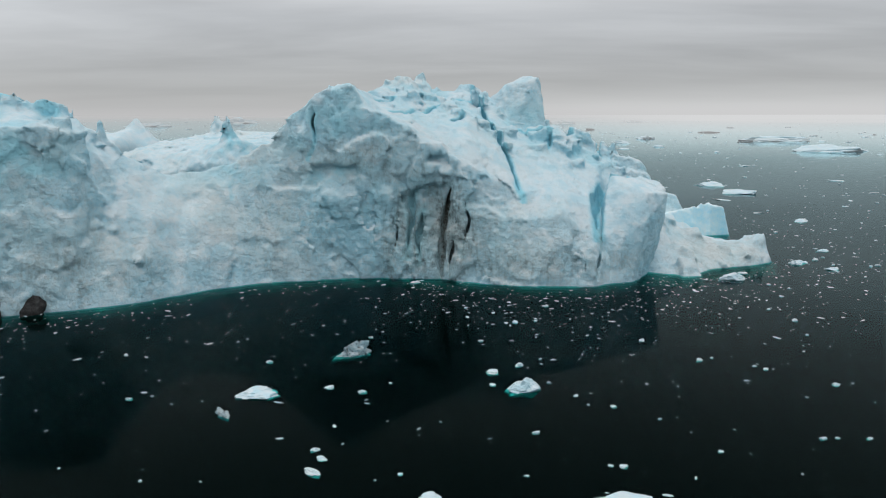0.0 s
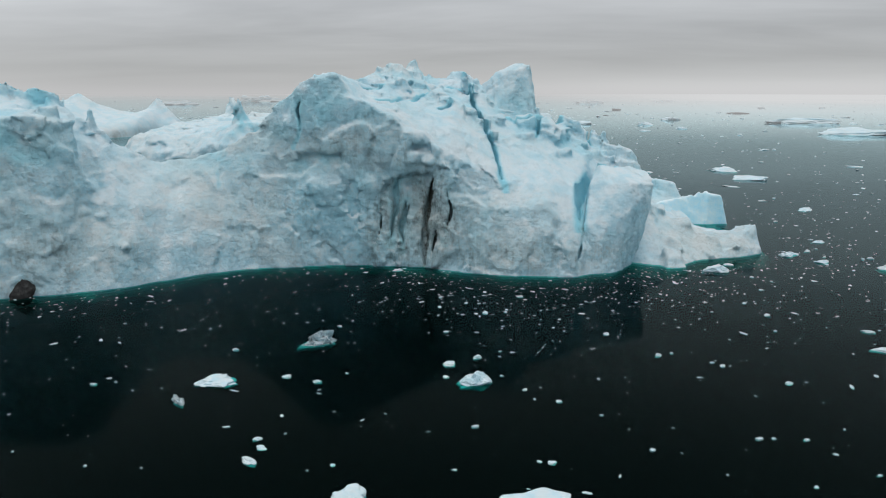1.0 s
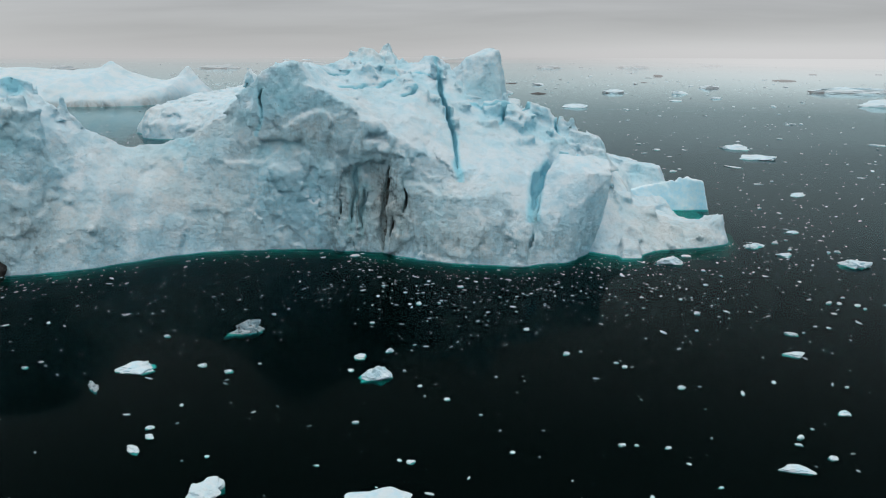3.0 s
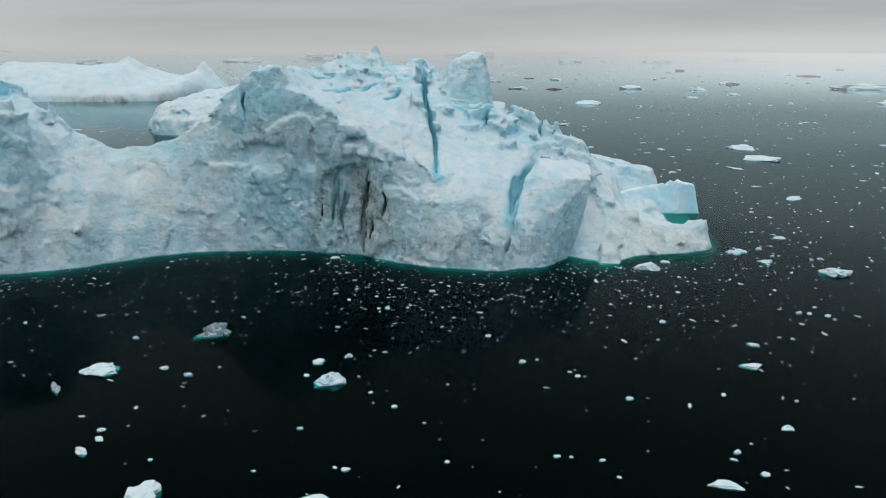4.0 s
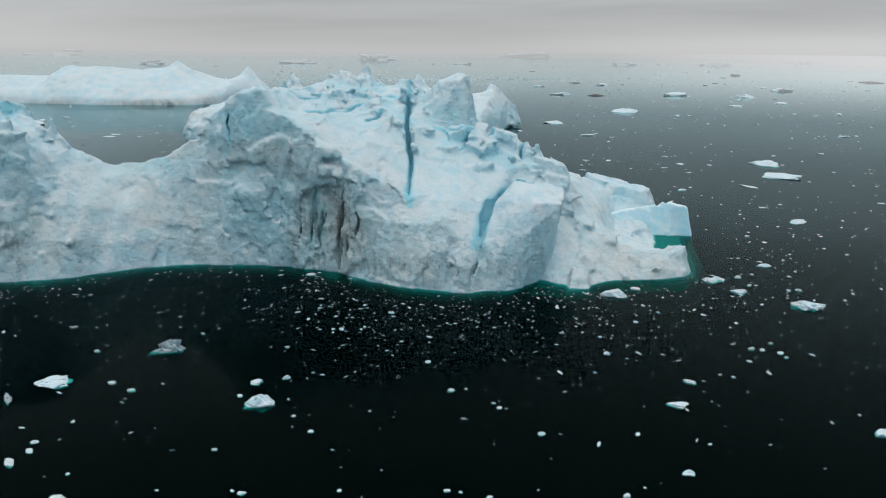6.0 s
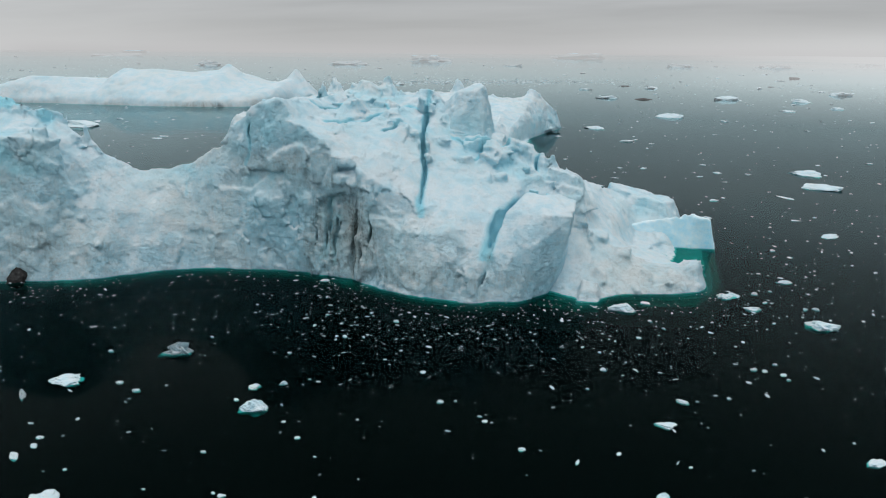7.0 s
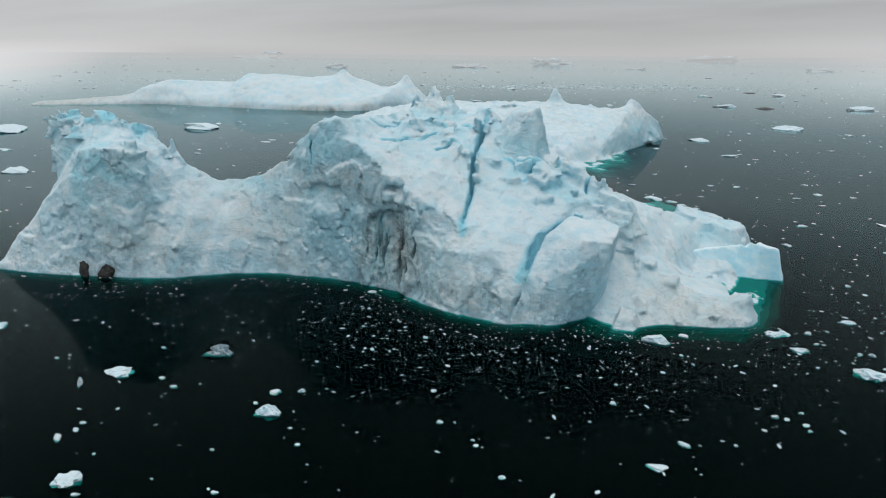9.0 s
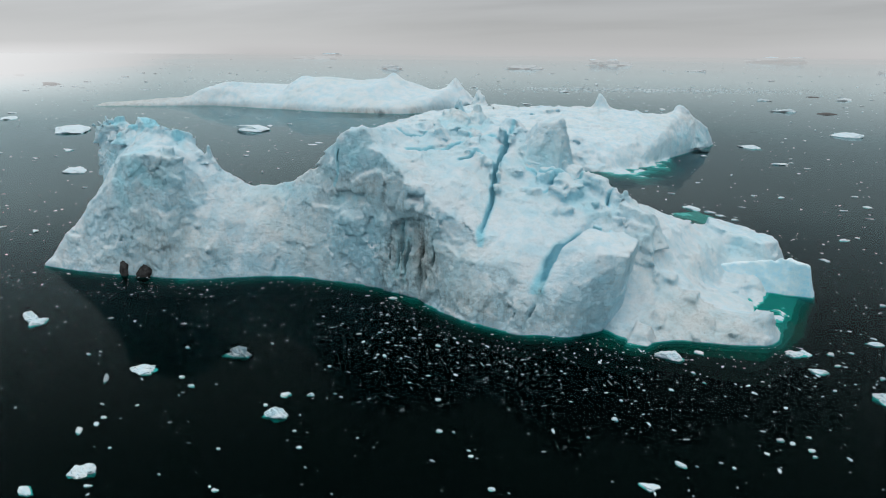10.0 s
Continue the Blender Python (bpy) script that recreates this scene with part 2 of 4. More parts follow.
def veil_glow_material():
    """Emissive haze that thickens with the distance over the water; paler towards the two bright parts of the sky."""
    m, n = material("low_mist_glow")
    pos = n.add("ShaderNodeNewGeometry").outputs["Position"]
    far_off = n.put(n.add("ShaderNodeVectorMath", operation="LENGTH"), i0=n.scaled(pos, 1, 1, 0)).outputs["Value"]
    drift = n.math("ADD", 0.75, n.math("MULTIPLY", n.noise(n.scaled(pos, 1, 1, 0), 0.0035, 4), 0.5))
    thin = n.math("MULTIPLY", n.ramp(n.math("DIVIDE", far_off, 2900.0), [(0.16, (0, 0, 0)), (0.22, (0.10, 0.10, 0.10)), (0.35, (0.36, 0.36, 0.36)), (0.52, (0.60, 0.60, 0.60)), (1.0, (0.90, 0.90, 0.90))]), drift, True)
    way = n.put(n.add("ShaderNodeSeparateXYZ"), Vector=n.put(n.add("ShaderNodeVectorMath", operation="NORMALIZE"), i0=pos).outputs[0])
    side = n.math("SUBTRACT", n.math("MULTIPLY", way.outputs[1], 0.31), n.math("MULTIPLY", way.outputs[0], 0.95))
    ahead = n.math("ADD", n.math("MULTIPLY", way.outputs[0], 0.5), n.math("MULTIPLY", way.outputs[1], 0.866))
    # left and right boosts put the bright sky's glare on the water into the emission
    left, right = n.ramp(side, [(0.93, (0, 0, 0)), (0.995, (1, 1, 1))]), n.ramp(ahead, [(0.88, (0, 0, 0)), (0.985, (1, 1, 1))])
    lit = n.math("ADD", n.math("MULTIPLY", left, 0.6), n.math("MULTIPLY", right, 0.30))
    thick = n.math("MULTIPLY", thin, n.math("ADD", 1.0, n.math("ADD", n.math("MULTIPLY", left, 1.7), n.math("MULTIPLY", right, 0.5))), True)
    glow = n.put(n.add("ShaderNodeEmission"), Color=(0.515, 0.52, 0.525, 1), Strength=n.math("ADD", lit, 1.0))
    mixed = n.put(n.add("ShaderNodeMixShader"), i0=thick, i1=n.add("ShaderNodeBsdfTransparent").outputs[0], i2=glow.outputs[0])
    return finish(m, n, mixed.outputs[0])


SEA, DEEP, MURK = water_material(), deep_material(), murk_material()


# ---- numeric noise ----
def lattice(ix, iy, iz, seed):
    h = ix.astype(np.uint32) * np.uint32(374761393) + iy.astype(np.uint32) * np.uint32(668265263) + iz.astype(np.uint32) * np.uint32(2147483647 - 1274126177) + np.uint32(seed * 7919 + 17)
    h = (h ^ (h >> np.uint32(13))) * np.uint32(1274126177)
    h = (h ^ (h >> np.uint32(16))) * np.uint32(2246822519)
    return ((h ^ (h >> np.uint32(15))) & np.uint32(0xFFFF)).astype(np.float32) / np.float32(65535)


def value(p, seed=0):
    """Smooth noise of 0 to 1 at points of (n, 3)."""
    f = np.floor(p)
    i = f.astype(np.int64)
    t = (p - f).astype(np.float32)
    t = t * t * (3 - 2 * t)
    out = 0
    for dx in (0, 1):
        wx = t[:, 0] if dx else 1 - t[:, 0]
        for dy in (0, 1):
            wy = wx * (t[:, 1] if dy else 1 - t[:, 1])
            for dz in (0, 1):
                out = out + wy * (t[:, 2] if dz else 1 - t[:, 2]) * lattice(i[:, 0] + dx, i[:, 1] + dy, i[:, 2] + dz, seed)
    return out


def fractal(p, octaves=3, seed=0, gain=0.5):
    total, amp, norm = 0, 1.0, 0
    for k in range(octaves):
        total, norm = total + amp * value(p * 2.03 ** k + 11.7 * k, seed + k), norm + amp
        amp *= gain
    return total / norm


def facets(p, seed=0):
    """Flat, tilted chips of ice: each nearest seed carries its own plane."""
    f = np.floor(p)
    i = f.astype(np.int64)
    best = np.full(len(p), 9.0, np.float32)
    out = np.zeros(len(p), np.float32)
    lo = np.where(p - f < 0.5, -1, 0)
    for dx in (0, 1):
        for dy in (0, 1):
            for dz in (0, 1):
                c = i + lo + (dx, dy, dz)
                j = [lattice(c[:, 0], c[:, 1], c[:, 2], seed + k) for k in range(6)]
                d = p - (c + 0.5 + 0.7 * (np.stack(j[:3], 1) - 0.5))
                r = (d * d).sum(1)
                near = r < best
                best = np.where(near, r, best)
                plane = (j[3] - 0.5) + 0.9 * ((j[4] - 0.5) * (d[:, 0] + d[:, 1]) + (j[5] - 0.5) * d[:, 2])
                out = np.where(near, plane, out)
    return out


# ---- solid ice as a field that is positive inside ----
def profiles(stations, x):
    """The cross sections at each x, lofted between the given ones: x, then (y, z) from the near side to the far side."""
    xs = np.array([s[0] for s in stations], float)
    prof = np.array([s[1:] for s in stations], float)
    j = np.clip(np.searchsorted(xs, x) - 1, 0, len(xs) - 2)
    t = np.clip((x - xs[j]) / (xs[j + 1] - xs[j]), 0, 1)
    t = 0.5 * t * t * (3 - 2 * t) + 0.5 * t
    return prof[j] * (1 - t)[:, None, None] + prof[j + 1] * t[:, None, None]


def landform(stations, P, deep=14.0, lean=4.0):
    """Distance from points to the lofted surface, positive inside the ice. Below the water the sides run on outward."""
    out = np.empty(len(P), np.float32)
    for k in range(0, len(P), 150000):
        p = P[k:k + 150000]
        pr = profiles(stations, p[:, 0])
        head, tail = pr[:, :1].copy(), pr[:, -1:].copy()
        head -= (deep / lean, deep)
        tail += (deep / lean, -deep)
        pr = np.concatenate([head, pr, tail], 1)
        best = np.full(len(p), 1e9)
        top = np.full(len(p), -1e9)
        for i in range(pr.shape[1] - 1):
            ay, az, by, bz = pr[:, i, 0], pr[:, i, 1], pr[:, i + 1, 0] + 1e-6, pr[:, i + 1, 1]
            vy, vz = by - ay, bz - az
            t = np.clip(((p[:, 1] - ay) * vy + (p[:, 2] - az) * vz) / (vy * vy + vz * vz + 1e-9), 0, 1)
            best = np.minimum(best, np.hypot(p[:, 1] - ay - t * vy, p[:, 2] - az - t * vz))
            on = (p[:, 1] >= ay) & (p[:, 1] < by)
            top = np.where(on, az + (p[:, 1] - ay) / vy * vz, top)
        out[k:k + 150000] = np.where(top > p[:, 2], best, -best)
    return out


def heights(stations, X, Y):
    H = np.empty(X.shape, np.float32)
    pr = profiles(stations, X[:, 0])
    for k in range(len(pr)):
        ys = np.maximum.accumulate(pr[k, :, 0] + np.arange(pr.shape[1]) * 1e-3)
        H[k] = np.interp(Y[k], ys, pr[k, :, 1], left=-99, right=-99)
        side = np.minimum(pr[k, 0, 1] - (ys[0] - Y[k]) * 4.0, pr[k, -1, 1] - (Y[k] - ys[-1]) * 4.0)
        H[k] = np.where(H[k] < -98, side, H[k])
    return H


def spread(A, r, pick):
    """The largest or smallest of A within r cells."""
    for axis in (0, 1):
        B = A.copy()
        for k in range(1, r + 1):
            n = A.shape[axis] - k
            lo, hi = [slice(None)] * 2, [slice(None)] * 2
            lo[axis], hi[axis] = slice(0, n), slice(k, None)
            B[tuple(lo)] = pick(B[tuple(lo)], A[tuple(hi)])
            B[tuple(hi)] = pick(B[tuple(hi)], A[tuple(lo)])
        A = B
    return A


def hull(ring, top):
    """A chunk between a lower and an upper ring of corners (as many in each), as planes: point and outward normal."""
    planes = []
    mid = sum((Vector(p) for p in (*ring, *top)), Vector()) / (2 * len(ring))
    low, high = [min(p[k] for p in (*ring, *top)) for k in range(3)], [max(p[k] for p in (*ring, *top)) for k in range(3)]

    def face(a, b, c):
        nrm = (Vector(b) - Vector(a)).cross(Vector(c) - Vector(a))
        if nrm.length < 1e-6:
            return
        nrm.normalize()
        if nrm.dot(Vector(a) - mid) < 0:
            nrm = -nrm
        planes.append((np.array(a, float), np.array(nrm, float), low, high))

    for i in range(len(ring)):
        j = (i + 1) % len(ring)
        face(ring[i], ring[j], top[i])
    face(top[0], top[1], top[2]) if len(set(top)) > 2 else None
    return planes


def solid(points):
    """A chunk with flat faces that wraps all the given corners."""
    bm = bmesh.new()
    for p in points:
        bm.verts.new(p)
    bmesh.ops.convex_hull(bm, input=bm.verts)
    low, high = [min(p[k] for p in points) for k in range(3)], [max(p[k] for p in points) for k in range(3)]
    planes = []
    mid = sum((Vector(p) for p in points), Vector()) / len(points)
    for f in bm.faces:
        nrm = f.normal if f.normal.length > 0.5 else f.calc_center_median()
        nrm = -nrm if nrm.dot(f.verts[0].co - mid) < 0 else nrm
        planes.append((np.array(f.verts[0].co, float), np.array(nrm, float), low, high))
    bm.free()
    return planes


def spikes(line, count, wide, tall, seed):
    """A ragged row of splinters along a crest."""
    rnd = random.Random(seed)
    line = [Vector(p) for p in line]
    rows = []
    for k in range(count):
        t = (k + rnd.random() * 0.8) / count * (len(line) - 1)
        i = min(int(t), len(line) - 2)
        at = line[i].lerp(line[i + 1], t - i) + Vector((0, rnd.uniform(-1, 1), 0))
        w = wide * rnd.uniform(0.6, 1.3)
        rows.append(peak((at.x, at.y, at.z + tall * rnd.uniform(0.1, 1.0)), w, w * rnd.uniform(0.6, 1.1), rnd.uniform(-40, 40), at.z - 2.6, 4, seed * 31 + k))
    return rows


def rubble(stations, area, count, size, seed):
    """Broken blocks half sunk in the crest: a stretch of x and of y, how many, and how large."""
    rnd = random.Random(seed)
    rows = []
    for k in range(count):
        x, y = rnd.uniform(*area[0]), rnd.uniform(*area[1])
        z = float(heights(stations, np.array([[x]]), np.array([[y]]))[0, 0])
        r = size * rnd.uniform(0.6, 1.5)
        turn = Euler((rnd.uniform(-0.5, 0.5), rnd.uniform(-0.5, 0.5), rnd.uniform(0, 3.1))).to_matrix()
        rows.append(solid([tuple(Vector((x, y, z)) + turn @ Vector((sx * r * rnd.uniform(0.5, 1), sy * r * rnd.uniform(0.4, 0.8), sz * r * rnd.uniform(0.35, 0.7)))) for sx in (-1, 1) for sy in (-1, 1) for sz in (-1, 1)]))
    return rows


def peak(apex, rx, ry, turn=0.0, base=0.0, corners=5, seed=0):
    """A pointed chunk with a few flat sides."""
    rnd = random.Random(seed)
    ring = []
    for k in range(corners):
        a = 2 * math.pi * (k + 0.5 * rnd.random()) / corners + radians(turn)
        r = 0.85 + 0.3 * rnd.random()
        cx, cy = rx * r * math.cos(a - radians(turn)), ry * r * math.sin(a - radians(turn))
        c, s = math.cos(radians(turn)), math.sin(radians(turn))
        ring.append((apex[0] + cx * c - cy * s, apex[1] + cx * s + cy * c, base))
    return hull(ring, [tuple(apex)] * corners)


def slot(points, width, crown=0.0, mud=1.0):
    """A crevasse: (x, y, z of its floor) along a line, its half width, the height at which it closes again, if it does, and how muddy it is."""
    return np.array(points, float), width, crown, mud


def crack(p, pts, crown, seed):
    """Distance of points from a crevasse's wandering line, and the floor's height there."""
    wob = np.stack([value(p * (0.45, 0.45, 0.3), seed + 5), value(p * (0.45, 0.45, 0.3), seed + 6)], 1) - 0.5
    at = p[:, :2] + (1.5 if crown else 1.1) * wob
    if crown:
        at = at - np.stack([0.13 * (p[:, 2] - 8), 0 * p[:, 2]], 1)
    d, zf = np.full(len(p), 1e9), np.zeros(len(p))
    for a, b in zip(pts[:-1], pts[1:]):
        ab = b[:2] - a[:2]
        t = np.clip(((at - a[:2]) @ ab) / (ab @ ab), 0, 1)
        dd = np.hypot(*(at - a[:2] - t[:, None] * ab).T)
        zf = np.where(dd < d, a[2] + t * (b[2] - a[2]), zf)
        d = np.minimum(d, dd)
    return d, zf


def planes_box(planes):
    return planes[0][2], planes[0][3]


def net_mesh(name, lo, hi, voxel, stations, solids=(), cuts=(), rough=1.0, band=2.6, grain=1.0, seed=0, tint=(), soil=(), front=0.0, melt=1.2, calm=0.0, moods=(), carves=()):
    """Builds the field on a lattice, roughens it near the surface and wraps a mesh round it."""
    xs = np.arange(lo[0], hi[0], voxel)
    ys = np.arange(lo[1], hi[1], voxel)
    zs = np.arange(lo[2], hi[2], voxel)
    X, Y = np.meshgrid(xs, ys, indexing="ij")
    F = np.full((len(xs), len(ys), len(zs)), -9.0, np.float32)
    near = np.zeros(F.shape, bool)
    if stations:
        H = heights(stations, X, Y)
        F[H[:, :, None] > zs[None, None, :]] = 9.0
        r = int(math.ceil(band / voxel))
        lo_h, hi_h = spread(H, r, np.minimum) - band, spread(H, r, np.maximum) + band
        near = (zs[None, None, :] > lo_h[:, :, None]) & (zs[None, None, :] < hi_h[:, :, None])
    solids = [(planes, planes_box(planes)) for planes in solids]
    for planes, (blo, bhi) in solids:
        i0 = [int(max(0, (blo[k] - band - (xs, ys, zs)[k][0]) / voxel)) for k in range(3)]
        i1 = [int(max(0, (bhi[k] + band - (xs, ys, zs)[k][0]) / voxel + 1)) for k in range(3)]
        near[i0[0]:i1[0], i0[1]:i1[1], i0[2]:i1[2]] = True
    near = np.where(near)
    P = np.stack([xs[near[0]], ys[near[1]], zs[near[2]]], 1)
    D = landform(stations, P) if stations else np.full(len(P), -9.0, np.float32)
    for planes, (blo, bhi) in solids:
        sel = np.where(((P > np.array(blo) - band) & (P < np.array(bhi) + band)).all(1))[0]
        S = np.full(len(sel), 1e9)
        for p, nrm, _, _ in planes:
            S = np.minimum(S, -(P[sel] - p) @ nrm)
        # a rounded join with the ice round it
        hh = np.maximum(melt - np.abs(D[sel] - S), 0) / melt
        D[sel] = np.maximum(D[sel], S) + 0.25 * melt * hh * hh
    for planes in carves:
        blo, bhi = planes_box(planes)
        sel = np.where(((P > np.array(blo) - band) & (P < np.array(bhi) + band)).all(1))[0]
        S = np.full(len(sel), 1e9)
        for p, nrm, _, _ in planes:
            S = np.minimum(S, -(P[sel] - p) @ nrm)
        hh = np.maximum(1.2 - np.abs(D[sel] + S), 0) / 1.2
        D[sel] = np.minimum(D[sel], -S) - 0.3 * hh * hh
    if rough > 0:
        act = np.where(np.abs(D) < band)[0]
        p = P[act]
        warp = np.stack([value(p * 0.23, seed + 40 + k) for k in range(3)], 1) - 0.5
        q = p + 2.4 * warp
        v = facets(q * (0.17, 0.17, 0.13) / grain, seed) * 0.85
        v += facets(q * (0.42, 0.42, 0.34) / grain + 7, seed + 9) * 0.42
        v += facets(p * (0.95, 0.95, 0.8) / grain + 3, seed + 15) * 0.17
        rr = fractal(p * 0.5 / grain, 4, seed + 20)
        v += (0.5 - np.abs(2 * rr - 1)) * 0.25
        v += (fractal(p * (1.5, 1.5, 0.8) / grain, 2, seed + 30) - 0.5) * 0.3
        v *= 0.5 + 0.7 * value(p * 0.06, seed + 60)
        v *= np.clip(1 - calm * (p[:, 2] < 0), 0, 1)
        # smoother snow slopes and rougher crags
        for at, size, k in moods:
            v *= 1 + k * np.exp(-((p - at) ** 2 / np.array(size) ** 2).sum(1))
        soft = np.clip((band - np.abs(D[act])) / (0.5 * band), 0, 1)
        D[act] += (v * rough * soft).astype(np.float32)
    for pts, width, crown, mud in cuts:
        box = np.where((P[:, 0] > pts[:, 0].min() - 4) & (P[:, 0] < pts[:, 0].max() + 4) & (P[:, 1] > pts[:, 1].min() - 4) & (P[:, 1] < pts[:, 1].max() + 4))[0]
        if not len(box):
            continue
        p = P[box]
        d, zf = crack(p, pts, crown, seed)
        gap = d - width * np.clip((p[:, 2] - zf) * 0.35, -4, 1)
        if crown:
            gap = d - width * np.clip(np.minimum((p[:, 2] - zf) * 0.25, (crown - p[:, 2]) * 0.35), -4, 1) * (0.5 + 1.0 * value(p * (0.3, 0.3, 0.5), seed + 7))
        D[box] = np.minimum(D[box], gap)
    F[near] = D
    # wrap: one vertex in each cell that the surface crosses
    inside = F > 0
    cells = inside[:-1, :-1, :-1].astype(np.int8)
    cells = cells * 0
    for dx in (0, 1):
        for dy in (0, 1):
            for dz in (0, 1):
                cells += inside[dx:dx + len(xs) - 1, dy:dy + len(ys) - 1, dz:dz + len(zs) - 1]
    act = np.where((cells > 0) & (cells < 8))
    index = np.full(cells.shape, -1, np.int32)
    index[act] = np.arange(len(act[0]))
    corner = {}
    for dx in (0, 1):
        for dy in (0, 1):
            for dz in (0, 1):
                corner[dx, dy, dz] = F[act[0] + dx, act[1] + dy, act[2] + dz]
    acc, cnt = np.zeros((len(act[0]), 3)), np.zeros(len(act[0]))
    for ca in corner:
        for axis in range(3):
            if ca[axis]:
                continue
            cb = tuple(1 if k == axis else ca[k] for k in range(3))
            fa, fb = corner[ca], corner[cb]
            cross = (fa > 0) != (fb > 0)
            t = np.where(cross, fa / np.where(cross, fa - fb, 1), 0)
            pt = np.tile(np.array(ca, float), (len(t), 1))
            pt[:, axis] += t
            acc += pt * cross[:, None]
            cnt += cross
    V = np.stack(act, 1) + acc / cnt[:, None]
    V = V * voxel + np.array([xs[0], ys[0], zs[0]])
    quads = []
    for axis in range(3):
        u, v = [(1, 2), (2, 0), (0, 1)][axis]
        sl_a = [slice(None)] * 3
        sl_b = [slice(None)] * 3
        sl_a[axis], sl_b[axis] = slice(0, -1), slice(1, None)
        A, B = inside[tuple(sl_a)], inside[tuple(sl_b)]
        e = np.stack(np.where(A != B), 1)
        lim = np.array(cells.shape)
        ok = (e[:, u] > 0) & (e[:, v] > 0) & (e[:, u] < lim[u]) & (e[:, v] < lim[v]) & (e[:, axis] < lim[axis])
        e = e[ok]
        flip = inside[tuple(e.T)]
        q = []
        for du, dv in ((1, 1), (0, 1), (0, 0), (1, 0)):
            k = e.copy()
            k[:, u] -= du
            k[:, v] -= dv
            q.append(index[tuple(k.T)])
        q = np.stack(q, 1)
        q = np.where(flip[:, None], q, q[:, ::-1])
        quads.append(q[(q >= 0).all(1)])
    Q = np.concatenate(quads)
    me = bpy.data.meshes.new(name)
    me.vertices.add(len(V))
    me.vertices.foreach_set("co", V.astype(np.float32).ravel())
    me.loops.add(Q.size)
    me.loops.foreach_set("vertex_index", Q.astype(np.int32).ravel())
    me.polygons.add(len(Q))
    me.polygons.foreach_set("loop_start", np.arange(0, Q.size, 4, dtype=np.int32))
    me.update(calc_edges=True)
    me.validate()
    me.polygons.foreach_set("use_smooth", np.ones(len(me.polygons), bool))
    fresh = np.zeros(len(V))
    for pts, width, crown, mud in cuts:
        near_by = np.where((V[:, 0] > pts[:, 0].min() - 3) & (V[:, 0] < pts[:, 0].max() + 3) & (V[:, 1] > pts[:, 1].min() - 3) & (V[:, 1] < pts[:, 1].max() + 3))[0]
        if len(near_by):
            q = V[near_by]
            d, zf = crack(q, pts, crown, seed)
            k = np.clip(1.7 - d / (width + 0.12), 0, 1) * (q[:, 2] > zf - 1.5) * (q[:, 2] < (crown or 99)) * (1.1 - mud if crown else 1)
            fresh[near_by] = np.maximum(fresh[near_by], k)
    for (cx, cy, cz), (rx, ry, rz), k in tint:
        d = ((V[:, 0] - cx) / rx) ** 2 + ((V[:, 1] - cy) / ry) ** 2 + ((V[:, 2] - cz) / rz) ** 2
        fresh = np.maximum(fresh, k * np.exp(-d) * np.clip(3.2 * fractal(V * 0.35, 3, seed + 70) - 1.1, 0, 1))
    foul = np.zeros(len(V))
    for (cx, cz), (rx, rz), k in soil:
        d = ((V[:, 0] - cx) / rx) ** 2 + ((V[:, 2] - cz) / rz) ** 2
        foul = np.maximum(foul, k * np.exp(-d) * (V[:, 1] < front + 0.45 * V[:, 0].clip(-60, 0) + 20))
    for pts, width, crown, mud in cuts:
        if crown:
            d = np.hypot(V[:, 0] - pts[-1][0] - 0.10 * (V[:, 2] - 8), (V[:, 1] - pts[-1][1]) * 0.3)
            foul = np.maximum(foul, mud * (0.4 + 1.8 * width) * np.exp(-(d / (width + 0.45)) ** 2) * (V[:, 2] < crown + 1.5))
    for key, arr in (("fresh", fresh), ("silt", foul)):
        me.attributes.new(key, "FLOAT", "POINT").data.foreach_set("value", arr.astype(np.float32))
    return me


def part(name, me, mat, parent, label=""):
    ob = new(name, me)
    me.materials.append(mat)
    ob.parent = parent
    return tagged(ob, label) if label else ob


def thing(name, at, label, category, group="", kind=""):
    ob = new(name)
    ob.location = at
    bpy.context.view_layer.update()
    return tagged(ob, label, category, group, kind)


def held(ob, parent):
    """Keeps a mesh made in world places where it is, under its thing."""
    ob.parent = parent
    ob.matrix_parent_inverse = Matrix.Translation(-Vector(parent.location))
    return ob


# ---- sea ----
def sheet(name, half, z, mat, label, steps=1, centre=(0, 0)):
    bm = bmesh.new()
    bmesh.ops.create_grid(bm, x_segments=steps, y_segments=steps, size=half)
    me = bpy.data.meshes.new(name)
    bm.to_mesh(me)
    bm.free()
    me.materials.append(mat)
    ob = new(name, me)
    ob.location = (*centre, z)
    return tagged(ob, label, "sea", kind="structure")


sheet("water", 4900, 0.0, SEA, "calm black-green fjord water mirroring the clouds", 8)
sheet("water_bed", 4900, -45.0, DEEP, "lightless deep water under the surface")
for depth in (0.2, 0.55, 1.0, 1.6, 2.4):
    sheet("water_depth", 900, -depth, MURK, "murky green water below the surface", 1, (0, 150))


def fog_glow_curtain(radius, height, mat):
    """A low glowing curtain that stands in for mist far out over the water."""
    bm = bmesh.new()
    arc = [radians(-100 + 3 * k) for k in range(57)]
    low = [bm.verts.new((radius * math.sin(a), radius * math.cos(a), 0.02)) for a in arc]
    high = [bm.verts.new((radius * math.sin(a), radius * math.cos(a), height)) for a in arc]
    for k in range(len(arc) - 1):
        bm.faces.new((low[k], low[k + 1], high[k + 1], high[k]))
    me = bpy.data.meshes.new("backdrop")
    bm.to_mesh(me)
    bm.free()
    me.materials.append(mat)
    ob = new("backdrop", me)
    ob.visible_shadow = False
    return tagged(ob, "pale glowing curtain standing in for sea fog along the horizon", "fog", kind="structure")


